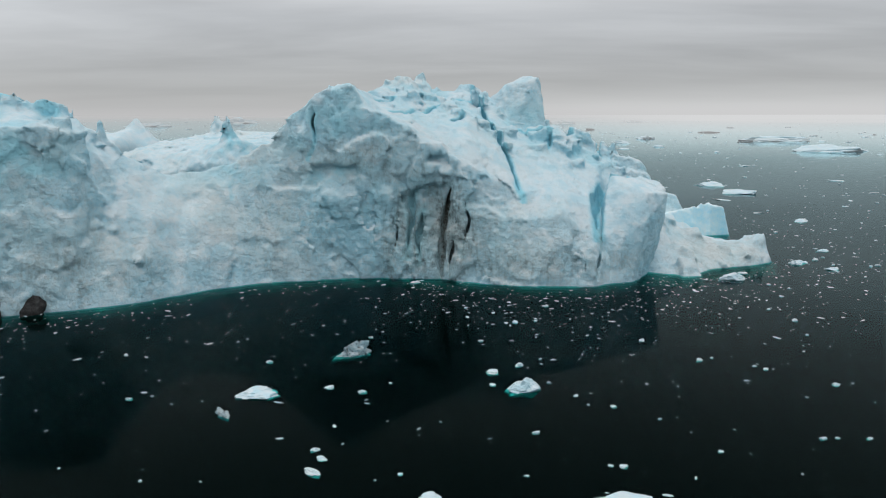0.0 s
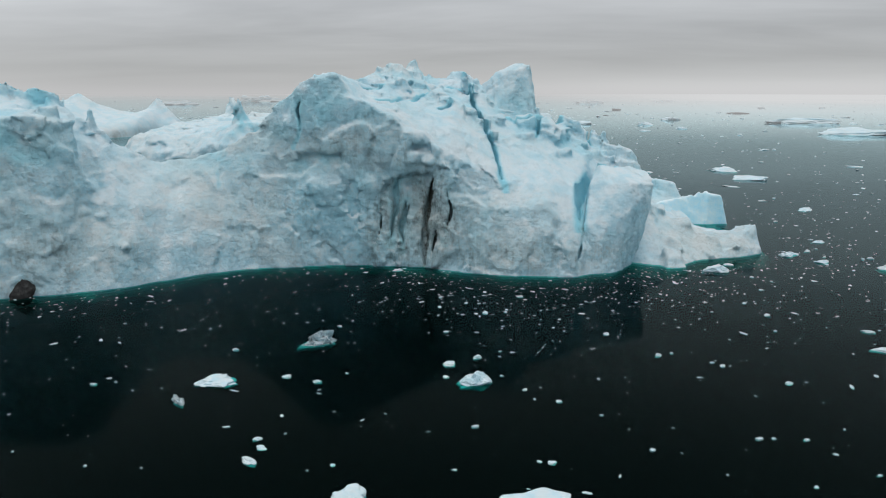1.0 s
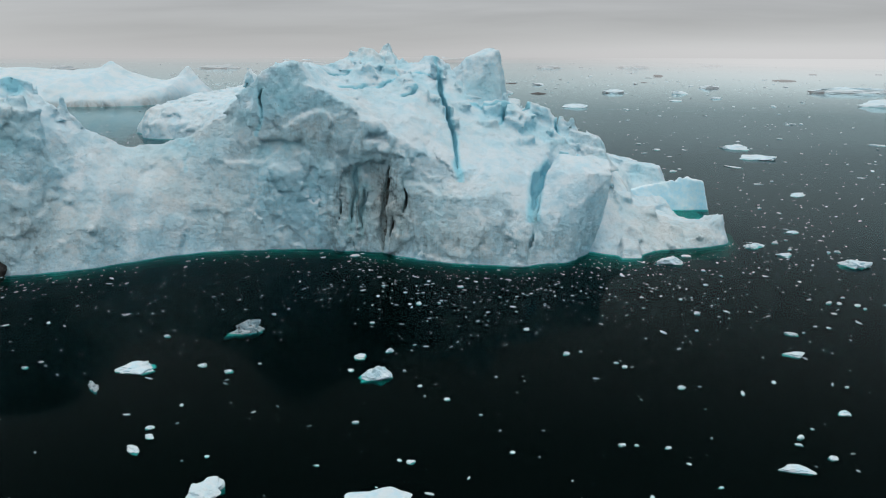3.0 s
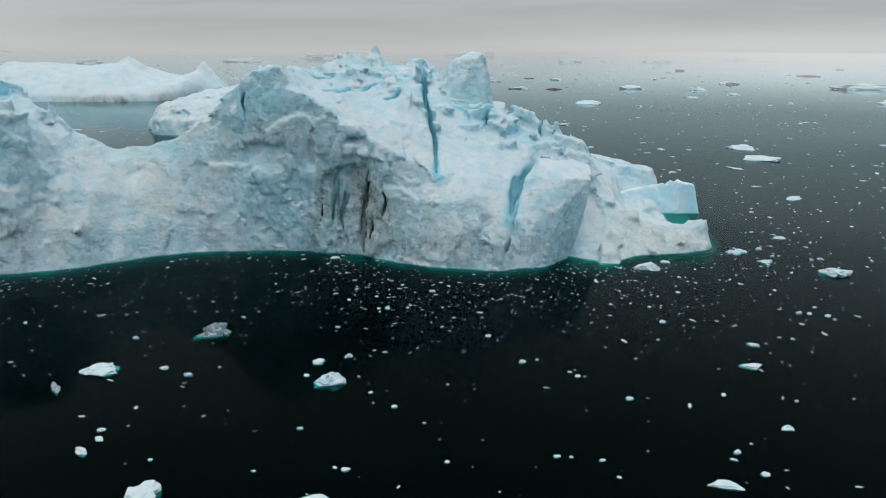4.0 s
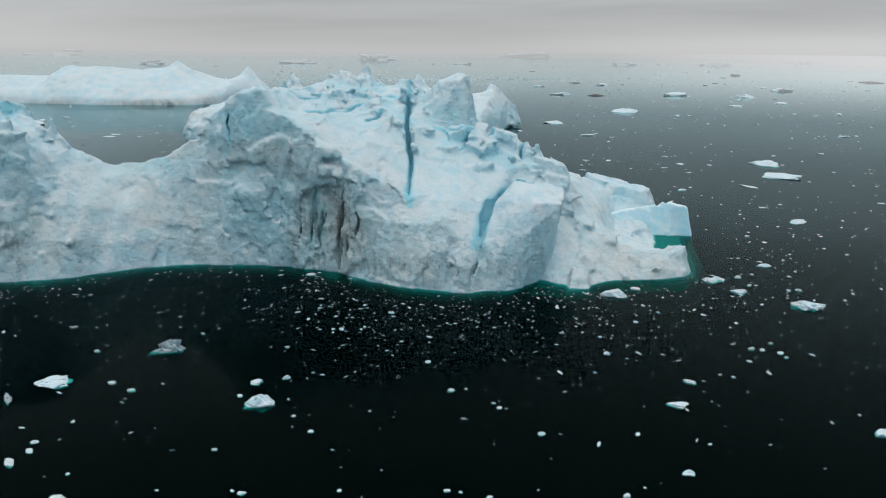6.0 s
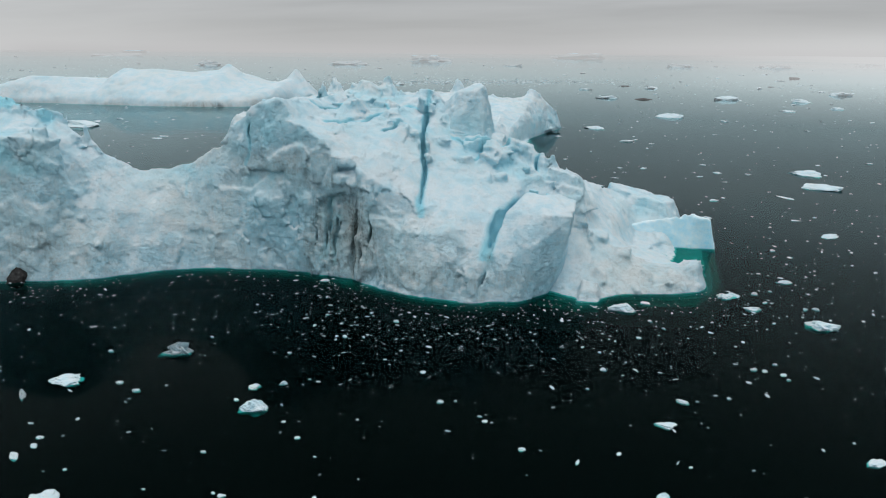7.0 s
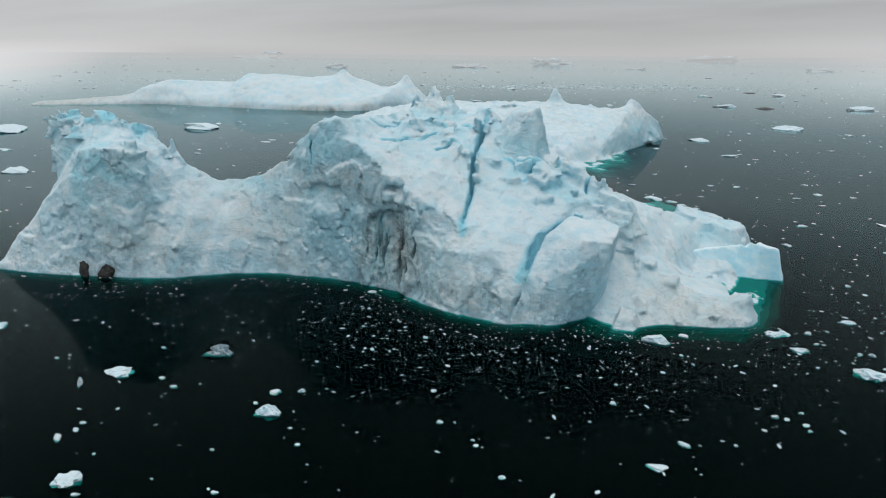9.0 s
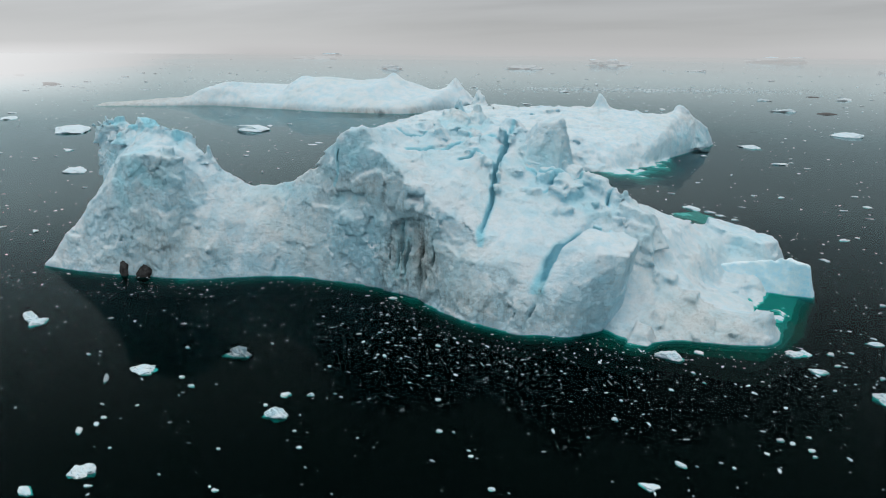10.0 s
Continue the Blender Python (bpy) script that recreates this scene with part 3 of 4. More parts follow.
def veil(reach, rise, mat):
    """Glowing sheet that paints thin mist over the far water, its top rising slowly with distance."""
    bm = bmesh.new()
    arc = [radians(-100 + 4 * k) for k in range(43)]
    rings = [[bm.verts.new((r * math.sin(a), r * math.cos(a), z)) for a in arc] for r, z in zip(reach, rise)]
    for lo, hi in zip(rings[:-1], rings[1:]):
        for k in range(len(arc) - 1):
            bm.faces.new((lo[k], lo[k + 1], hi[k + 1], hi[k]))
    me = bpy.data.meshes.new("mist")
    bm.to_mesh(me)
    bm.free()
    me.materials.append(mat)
    ob = new("backdrop_mist_glow", me)
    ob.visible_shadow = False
    return tagged(ob, "thin glowing sheet for pale mist and sky glare over the far water", "fog", kind="structure")


fog_glow_curtain(4600, 110, mist_glow_material("far_fog_glow", 1.0, 75, (0.527, 0.527, 0.532, 1)))
fog_glow_curtain(2900, 90, mist_glow_material("mid_fog_glow", 0.45, 60, (0.527, 0.528, 0.532, 1)))
veil((460, 700, 1100, 1800, 2880), (0.4, 2.5, 7, 13, 20), veil_glow_material())

# ---- the great iceberg ----
MAIN = [
    (-91, (92, -7), (93, -6), (94, -6), (97, -6), (100, -6), (104, -6), (108, -7)),
    (-84.5, (87, -0.5), (87.5, 0.3), (89, 1.5), (92, 2.5), (95, 3), (100, 2), (108, -1)),
    (-79, (88, 0), (89.5, 4), (92, 9), (96, 12), (103, 20), (107, 18), (113, 0)),
    (-74.5, (89, 0), (91.5, 7), (94, 14), (98, 18.5), (106, 29), (109, 28), (115, 0)),
    (-69, (90.5, 0), (93, 9), (95.5, 19), (99, 24), (108, 31), (111, 28), (117, 0)),
    (-64, (92.5, 0), (94.5, 12), (97.5, 25.5), (101, 26.5), (108.5, 29), (112, 26), (119, 0)),
    (-57, (95.3, 0), (96.8, 13), (99, 26.5), (103, 27), (110, 25), (114, 21), (121, 0)),
    (-53.5, (96.3, 0), (98.5, 8), (102, 17), (106, 22), (112, 22.5), (116, 19), (123, 0)),
    (-50.5, (97.6, 0), (100, 6.5), (103.5, 12.5), (108, 17), (113.5, 20.5), (118, 17), (125, 0)),
    (-46, (100, 0), (102, 6.5), (106.5, 12), (111, 15), (116, 17.7), (121, 14), (129, 0)),
    (-42, (104, 0), (106, 5), (110, 10.5), (114, 14), (117.5, 18), (124, 14), (133, 0)),
    (-36, (109, 0), (110.5, 5), (113, 10), (116, 16), (118, 19.7), (125, 15), (137, 0)),
    (-30, (112.2, 0), (113, 5), (115, 11), (117, 19), (118.5, 23.2), (127, 17), (141, 0)),
    (-25, (113.5, 0), (114.5, 5), (116, 11), (117, 20), (118.5, 28), (130, 22), (146, 0)),
    (-20, (114.5, 0), (115, 8), (116, 17), (117, 26), (118.5, 31.5), (138, 30), (158, 0)),
    (-15.5, (115.5, 0), (115.8, 10), (116.2, 20), (116.8, 29), (118.5, 32.5), (141, 32), (165, 0)),
    (-11, (116, 0), (116.3, 12), (116.6, 22), (117.2, 28.5), (122, 28), (142, 33), (170, 0)),
    (-6, (115.2, 0), (115.8, 10), (115.0, 20), (115.6, 26), (122, 27), (142, 33), (175, 0)),
    (-1, (114, 0), (115.5, 10), (114.6, 17), (115, 21.5), (120, 24.5), (142, 32), (180, 0)),
    (4, (112.3, 0), (113.3, 8), (113.6, 16), (114.5, 19.5), (120, 23.5), (142, 32.5), (180, 0)),
    (9, (110.9, 0), (111.5, 5), (112.8, 11), (115, 17), (122, 21.5), (141, 31.5), (180, 0)),
    (14, (109.7, 0), (110.6, 5), (112.4, 10.5), (115.5, 14.5), (124, 20), (139, 28), (180, 0)),
    (20, (109.2, 0), (110, 6), (111.8, 11.5), (116, 14.5), (126, 19.5), (137, 25.5), (180, 0)),
    (25, (109.3, 0), (110, 4), (112, 7.5), (117, 12.5), (126, 17.5), (136, 24), (178, 0)),
    (28, (111.2, 0), (112.4, 4), (116, 8), (121, 12.5), (128, 18), (136, 23), (178, 0)),
    (30, (118, 0), (119, 5), (121.5, 9), (126, 13.5), (130.5, 18.5), (137, 22), (178, 0)),
    (35, (119.5, 0), (120.5, 2.5), (123.5, 6), (127.5, 11.5), (132, 17), (150, 16.5), (178, 0)),
    (37.5, (119.2, 0), (121.5, 2), (125, 5), (129, 10.5), (133, 16), (152, 15), (179, 0)),
    (40, (117.6, 0), (121, 1.5), (126, 4.5), (130, 9), (134, 14), (155, 13.5), (180, 0)),
    (45, (118.5, 0), (122, 1.5), (127, 4), (133, 7), (140, 8), (165, 10.5), (182, 0)),
    (50, (122.3, 0), (125, 2), (130, 4), (137, 4.4), (152, 0.8), (168, 9.5), (182, 0)),
    (55, (124, 0), (126, 2.2), (130, 3.6), (138, 2.8), (153, 0.6), (167, 8.5), (180, 0)),
    (59, (125.5, 0), (127.5, 2.8), (130, 3.8), (134, 3.2), (143, -0.7), (163, 0), (176, -1)),
    (62, (127.5, 0), (128.5, 2), (130, 3.2), (134, 2), (138, -0.45), (158, -0.45), (174, -1.5)),
    (64, (129, -1), (130, -0.8), (131, -0.5), (135, -0.6), (140, -0.5), (158, -0.5), (170, -2.5)),
    (67, (131, -3), (132, -2.6), (133, -2.2), (136, -2.0), (140, -1.5), (158, -1.3), (168, -4)),
    (70.5, (130, -7), (131, -7), (132, -7), (136, -7), (142, -7), (158, -6), (172, -8)),
]
HORN = hull([(1, 141, 21), (12, 131.6, 21), (20.6, 133, 20), (21.4, 142, 20), (11, 148, 21)],
            [(10.6, 141.0, 31.6), (13.0, 138.0, 32.8), (17.6, 137.4, 34.0), (19.2, 140.0, 34.6), (15.0, 143.2, 33.8)])
CROWN = solid([(9, 140, 25), (13.4, 134.6, 25), (19.8, 134.8, 25), (21, 141, 25), (15, 145, 25),
               (12.4, 140.8, 33.3), (13.6, 138.4, 33.5), (17.4, 137.0, 34.0), (19.0, 139.0, 34.8), (16.4, 142.0, 35.0)])
BLOCK = solid([(26.6, 110.4, -3), (31, 111.8, -3), (35.6, 118.0, -3), (37, 127, -3), (27, 126, -3), (27.0, 113.8, 8.6), (30.6, 113.2, 7.5), (34.9, 115.4, 10.2),
               (39.0, 119.3, 9.4), (28.0, 117.8, 14.2), (30.4, 120.2, 16.4), (35.2, 117.4, 14.5), (39.8, 120.3, 14.0), (39.4, 126, 15.6), (31, 127, 17.2)])
SPIRES = [
    hull([(30, 110, -5), (44, 110.6, -5), (46, 122, -5), (30, 122, -5)], [(33, 114.6, -1.8), (43, 114.0, -1.8), (45, 121, 0), (34, 121, 0)]),
    hull([(45, 115.5, -5), (64, 119.8, -5), (68, 132, -5), (46, 132, -5)], [(46, 117.8, -1.8), (62, 122.8, -1.8), (66, 131, -0.5), (47, 131, 0.0)]),
    hull([(-15, 148, 24), (-13, 138.5, 24), (1, 138.5, 24), (3, 148, 24)], [(-10.5, 145.5, 33.2), (-8.5, 142.6, 33.4), (-3.2, 142.4, 34), (-2.6, 146, 33.6)]),
    hull([(-8.5, 147.5, 29), (-7, 143.2, 29), (-1.5, 142.6, 29), (-1, 147.5, 29)], [(-5.3, 145.9, 35.4), (-5.1, 144.8, 35.5), (-3.9, 144.6, 36.1), (-3.8, 145.9, 35.9)]),
    hull([(0, 147, 27), (1, 140, 27), (8, 140, 27), (8.5, 147, 27)], [(3.6, 144.6, 33.4), (4.0, 142.6, 33.6), (6.2, 142.6, 33.4), (6.4, 144.6, 33.2)]),
    hull([(-80, 101.5, 12), (-62, 105, 12), (-57, 112, 12), (-79, 113, 12)], [(-86.4, 103.5, 30.3), (-62.5, 107.2, 31.6), (-59.5, 111.5, 29.0), (-84.4, 110.5, 30.8)]),
    hull([(-85, 104, 20), (-74, 104, 20), (-73, 110, 20), (-84, 110, 20)], [(-81.5, 105.8, 32.6), (-78.5, 106, 33.0), (-78, 108, 32.8), (-81, 108, 32.6)]),
    hull([(-77, 105, 20), (-66, 105.5, 20), (-65, 111, 20), (-76, 111, 20)], [(-74.5, 107, 31.8), (-69.5, 107.4, 32.2), (-69, 109, 32), (-74, 109, 31.8)]),
    solid([(-70, 90.6, -3), (-52, 96.6, -3), (-50, 104, -3), (-68, 106, -3), (-67.5, 94.8, 9), (-54.6, 98.0, 9), (-74, 99.5, 20.5), (-69.4, 97.6, 22.5), (-66, 96.9, 25.2),
           (-60, 97.2, 26.4), (-54.6, 98.8, 25.8), (-52.6, 103, 25.6), (-64, 104, 27.2), (-72, 103, 24)]),
    solid([(-57.4, 99.5, 24), (-53.2, 100, 24), (-54, 103.6, 24), (-57, 103, 24), (-56.6, 101, 27.9), (-54.6, 100.8, 27.5), (-54.4, 102.4, 28.2)]),
    hull([(-24, 117.2, 20), (-12, 116.6, 20), (-10, 124, 20), (-24, 124, 20)], [(-19.5, 118.2, 32.6), (-15.2, 118.0, 33.2), (-14, 120, 32.6), (-19, 120.5, 32.2)]),
    hull([(20, 132, 14), (33, 131, 12), (34, 141, 12), (21, 142, 14)], [(24.5, 135, 25.2), (28.5, 134.6, 24.4), (29, 138, 23.6), (25, 138.4, 24.6)]),
    hull([(31, 130.5, 8), (42, 130, 8), (43, 142, 8), (32, 142, 8)], [(33, 134, 20.2), (38.6, 133.8, 18.6), (39, 138, 17.8), (33.4, 138.6, 19.4)]),
    hull([(57, 126, -2), (62, 127, -2), (64, 132, -2), (57, 136, -2)], [(58.5, 128.5, 3.4), (61.6, 129, 4.6), (62.0, 131.5, 5.0), (59, 134, 3.2)]),
    hull([(44, 160, 2), (58, 160, 2), (62, 171, -1), (52, 180, -1), (40, 176, 2)], [(45, 164, 10.5), (56, 164, 8.2), (59.5, 170, 7.2), (52, 174, 8.2), (43, 172, 10.5)]),
    hull([(41, 114.5, -2), (45.5, 115.5, -2), (47, 120, -2), (40, 121, -2)], [(42.5, 117, 1.6), (44.5, 117.4, 1.6), (45, 119.5, 2.4), (42, 120, 2.4)]),
    hull([(46, 128, 0), (50.5, 128, 0), (51, 133, 0), (46, 133, 0)], [(47.2, 129.6, 5.2), (49.4, 129.8, 5.4), (49.6, 132, 5.8), (47.4, 132, 5.6)]),
    solid([(-25, 117.0, 22), (-14, 116.2, 22), (-12, 122, 22), (-24, 122, 22), (-21.4, 117.6, 31.2), (-19.2, 117.2, 32.2), (-15.0, 117.6, 32.6), (-13.2, 119, 30), (-18, 121, 33)]),
    solid([(-3, 114.4, 18.6), (4, 113.2, 17.2), (5, 118, 17), (-4, 119, 19), (-3, 115, 23.4), (2, 114.2, 20.8), (0, 118, 23.5)]),
]
SPIRES += spikes([(-85, 106.6, 30.2), (-78, 107, 31.4), (-69, 108, 30.6), (-61, 109.4, 29.2), (-54, 110.6, 25.6)], 12, 2.8, 1.0, 3)
SPIRES += spikes([(-11, 143, 32.6), (-3, 144, 33.6), (6, 143.5, 32.4), (10, 141, 31)], 8, 2.8, 1.0, 5)
SPIRES += spikes([(20, 137, 25.5), (26, 136.5, 24), (33, 135.5, 20.4), (40, 135, 16.4)], 11, 2.3, 1.3, 7)
SPIRES += rubble(MAIN, ((-10, 8), (128, 143)), 12, 1.8, 11) + rubble(MAIN, ((18, 34), (130, 140)), 16, 1.7, 12) + rubble(MAIN, ((8, 26), (124, 134)), 9, 1.4, 13)
SPIRES += rubble(MAIN, ((34, 44), (128, 138)), 7, 1.3, 14) + rubble(MAIN, ((44, 58), (122, 134)), 6, 0.9, 15) + rubble(MAIN, ((-57, -46), (97, 103)), 8, 0.7, 16)
CARVES = [
    solid([(-22.6, 111, 14.4), (-13.8, 111, 14.4), (-22.6, 111, 19.3), (-13.8, 111, 19.8), (-21.6, 117.8, 19.0), (-14.6, 117.7, 19.4), (-22, 116.0, 14.6), (-14.2, 116.0, 14.6)]),
    solid([(-8.4, 110, 14.2), (-5, 110, 16.4), (1.2, 110, 17), (-7.6, 116.8, 13.6), (-4, 116.9, 15.8), (0.8, 116.0, 16.2), (-10.4, 110, 4), (-9.4, 115.6, 4), (-5, 115.2, -1), (1.0, 114.8, -1), (2.6, 110, -1), (3.4, 110, 12)]),
    solid([(-3.2, 112, 19.4), (1.6, 112, 19.0), (-2.6, 116.2, 19.9), (1.2, 115.6, 19.4), (-2.8, 112, 21.4), (0.8, 112, 21.2), (-2, 116.4, 21.6), (0.4, 116.2, 21.2)]),
]
MOODS = [((-40, 109, 9), (12, 12, 9), -0.72), ((48, 128, 3), (12, 14, 7), -0.55), ((19, 119, 14), (7, 9, 6), -0.5), ((3, 124, 25), (5, 6, 4), -0.5),
         ((5, 138, 29), (22, 10, 6), 0.7), ((-72, 108, 30), (17, 5, 5), 0.7), ((27, 134, 21), (12, 6, 5), 0.6), ((-3, 115, 8), (10, 5, 10), 0.35), ((28, 111, 4), (16, 5, 5), 0.35), ((-61, 98, 17), (9, 5, 9), -0.5), ((-18, 117, 24), (8, 4, 7), -0.3)]
CREVASSES = [
    slot([(13.3, 114.5, 14.6), (12.9, 117.5, 14.0), (10.7, 125, 17.9), (8.4, 132.5, 23), (7.2, 138.5, 26), (6.4, 142, 28.6)], 0.45),
    slot([(25.8, 110.4, 8.8), (26.2, 115.5, 7.6), (26.9, 120, 8.6), (29.2, 124.6, 10.8), (33.0, 126.4, 13.5)], 0.8),
    slot([(7.0, 137, 28.6), (3, 137.6, 29), (-1, 136, 28)], 0.35),
    slot([(14, 134.0, 24), (19, 132.8, 20), (25, 134.5, 19)], 0.4),
    slot([(-9, 124, 25), (-4, 128, 26), (-1, 133, 27)], 0.35),
    slot([(-14, 128, 26), (-9, 131, 27)], 0.3),
    slot([(2, 127, 23), (4.5, 131, 25)], 0.3),
    slot([(20.5, 133, 20), (20, 129, 20)], 0.3),
    slot([(30.5, 134, 17), (31.5, 141, 18)], 0.35),
    slot([(-24.6, 113, 21), (-23.2, 119.5, 21.5)], 0.24, 28.5, 0.2),
    slot([(26.3, 106, 0), (26.6, 114, 0)], 0.16, 7.2, 0.9),
    slot([(24.4, 106, 1), (24.0, 113, 1)], 0.12, 6.0, 0.9),
    slot([(29.4, 108, -1), (29.6, 114, -1)], 0.13, 4.5, 0.9),
    slot([(-61.6, 90, 5), (-61.0, 98, 5)], 0.2, 10.0, 1.0),
    slot([(-63.6, 90, 6), (-63.2, 98, 6)], 0.14, 9.0, 1.0),
    slot([(-11.6, 112, 2), (-11.2, 118, 2)], 0.14, 9.0, 0.8),
    slot([(-36.4, 115, 15), (-36.0, 119.4, 16)], 0.12, 19.5, 0.6),
    slot([(-8.2, 112, 3), (-8.0, 118.6, 4)], 0.26, 9.5, 0.9),
    slot([(-5.8, 112, 4), (-5.5, 119, 5)], 0.5, 15.5, 0.15),
    slot([(-3.9, 112, 3), (-3.6, 118.6, 4)], 0.45, 12.0, 0.15),
    slot([(0.0, 111, -2), (0.4, 118, 0)], 0.6, 16.5),
    slot([(1.5, 110, -1), (1.7, 117, 0)], 0.32, 8.0),
    slot([(3.6, 110, 5), (3.8, 117, 6)], 0.26, 14.5, 0.7),
]
# blue ice patches; on the tower front (x -61) the blue also paints in shade
TINT = [((12, 137, 25), (14, 5, 5), 0.8), ((-7, 141, 31), (9, 7, 5), 0.95), ((20, 134, 22), (8, 4, 4), 0.9), ((-14, 116, 15), (7, 6, 5), 0.7), ((-19, 117, 26), (11, 7, 8), 0.65),
        ((-78, 106, 27), (12, 8, 7), 0.8), ((-61, 98, 20), (8, 6, 8), 1.0), ((34, 132, 18), (9, 6, 4), 0.6), ((-36, 118, 18), (8, 5, 3), 0.6), ((50, 166, 7), (12, 8, 4), 0.5), ((-4.5, 116, 10), (3.5, 4, 6), 1.0), ((-18.4, 117, 17.4), (4.5, 3, 2.4), 1.0), ((4, 137.5, 29), (6, 3, 3), 0.9), ((-70, 106, 28.5), (16, 3.5, 3.5), 0.9), ((-72, 107, 30), (18, 5, 4), 1.8), ((10, 136, 25), (34, 14, 12), 0.5), ((9, 113, 8), (4, 4, 4), 0.45), ((26, 131, 19), (8, 4, 4), 0.6)]
SOIL = [((1, 8), (5, 9), 1.25), ((-5, 6), (6, 10), 0.75), ((10, 3), (14, 4), 0.4), ((24, 4), (10, 3), 0.4), ((-52, 6), (10, 6), 0.4), ((-8, 20), (10, 6), 0.35), ((50, 3), (9, 4), 0.7), ((58, 2), (5, 3), 0.6), ((-30, 8), (16, 6), 0.2)]
berg = thing("iceberg", (0, 140, 0), "huge weathered blue-white iceberg with split crest and silt-streaked foot", "iceberg")
body = held(part("body", net_mesh("body", (-97, 80, -4.2), (74, 184, 38), 0.35, MAIN, SPIRES, CREVASSES, 0.9, band=1.9, seed=1, tint=TINT, soil=SOIL, front=112.0, calm=0.6, melt=0.7, moods=MOODS, carves=CARVES), ICE, None), berg)
held(part("block", net_mesh("block", (22, 105, -4), (46, 133, 21), 0.3, None, [BLOCK], CREVASSES[1:2], 0.55, seed=1, melt=0.3, soil=SOIL, front=112.0), ICE, None, "pale block split off along a blue crack"), berg)
held(part("horn", net_mesh("horn", (2, 129, 17), (26, 150, 38), 0.33, None, [HORN, CROWN], (), 0.6, seed=8, tint=[((16, 135, 24), (9, 4, 5), 0.9)]), ICE, None, "smooth leaning horn on the crest"), berg)
plate = [hull([(47.6, 154.6, -3), (62, 156.6, -3), (62, 159.6, -3), (48.4, 158.2, -3)], [(48.4, 156.4, 4.4), (62, 158.2, 7.6), (62, 158.9, 7.6), (48.4, 157.2, 4.4)]),
         hull([(62, 156.6, -3), (67.8, 157.6, -3), (67.9, 160, -3), (62, 159.6, -3)], [(62, 158.2, 6.9), (65.6, 158.9, 6.5), (65.6, 159.6, 6.5), (62, 158.9, 6.9)])]
held(part("slab", net_mesh("slab", (45, 151, -4), (71, 166, 11), 0.35, None, plate, (), 0.22, seed=6), SLAB, None, "smooth clear blue slab of bare ice"), berg)

held(part("shelf", net_mesh("shelf", (16, 200, -3), (54, 236, 1), 0.5, None, [solid([(18, 216, -4), (44, 202, -4), (52, 214, -4), (28, 233, -4), (24, 220, -0.3), (43, 208, -0.5), (46, 213, -0.6), (30, 227, -0.4)])], (), 0.3, seed=12), ICE, None, "sunken blue-green shelf of ice under clear water"), berg)

# ---- icebergs behind ----
BACK = [
    (-152, (296, -7), (300, -6), (306, -5), (315, -5), (325, -5), (335, -5), (345, -7)),
    (-144, (292, 0), (293, 3), (297, 6), (310, 9), (325, 10), (335, 8), (345, 0)),
    (-130, (272, 0), (273, 6), (278, 12), (300, 14), (325, 15), (340, 12), (350, 0)),
    (-107, (268, 0), (270, 6), (278, 12), (305, 16), (332, 19), (348, 16), (358, 0)),
    (-85, (262, 0), (266, 10), (272, 17), (305, 17), (335, 19), (352, 16), (364, 0)),
    (-60, (268, 0), (272, 8), (280, 14), (310, 17), (342, 20), (358, 16), (372, 0)),
    (-40, (272, 0), (277, 6), (286, 12), (315, 15), (348, 20), (364, 16), (378, 0)),
    (-18, (278, 0), (284, 5), (294, 9), (320, 13), (355, 17), (370, 16), (386, 0)),
    (-9, (298, 0), (303, 4), (312, 8), (335, 13), (362, 19), (378, 15), (392, 0)),
    (-3, (345, 0), (348, 4), (352, 7), (358, 10), (368, 15), (382, 12), (396, 0)),
    (0.5, (372, -1), (374, 3), (377, 6), (380, 8), (384, 9), (390, 6), (398, 0)),
    (4, (374, -6), (378, -5), (382, -5), (386, -5), (390, -5), (394, -5), (400, -7)),
]
back = thing("iceberg", (-60, 330, 0), "low white iceberg with small spires behind the great one", "iceberg")
held(part("body", net_mesh("back_body", (-156, 255, -5), (14, 404, 28), 0.9, BACK,
     [peak((-107.6, 335.7, 27), 13, 8, 0, 8, 5, 21), peak((-45.4, 347.6, 27), 15, 9, 0, 8, 5, 22), peak((-9.9, 364, 22.5), 14, 9, 0, 5, 5, 23), peak((-85, 276, 27), 9, 7, 0, 4, 5, 24), peak((-28, 352, 20), 12, 9, 0, 6, 5, 25), peak((-64, 340, 22), 12, 9, 0, 8, 5, 26),
      solid([(-22, 266, -4), (9, 260, -4), (13, 300, -4), (-7, 345, -4), (-18, 279, 0.2), (1, 272, -1.1), (3, 300, -1.1), (-7, 335, 0)])],
     (), 1.9, 4.0, 1.3, seed=30, tint=[((-85, 276, 18), (16, 16, 8), 0.9), ((-4, 360, 6), (12, 40, 6), 0.7)]), ICE, None), back)
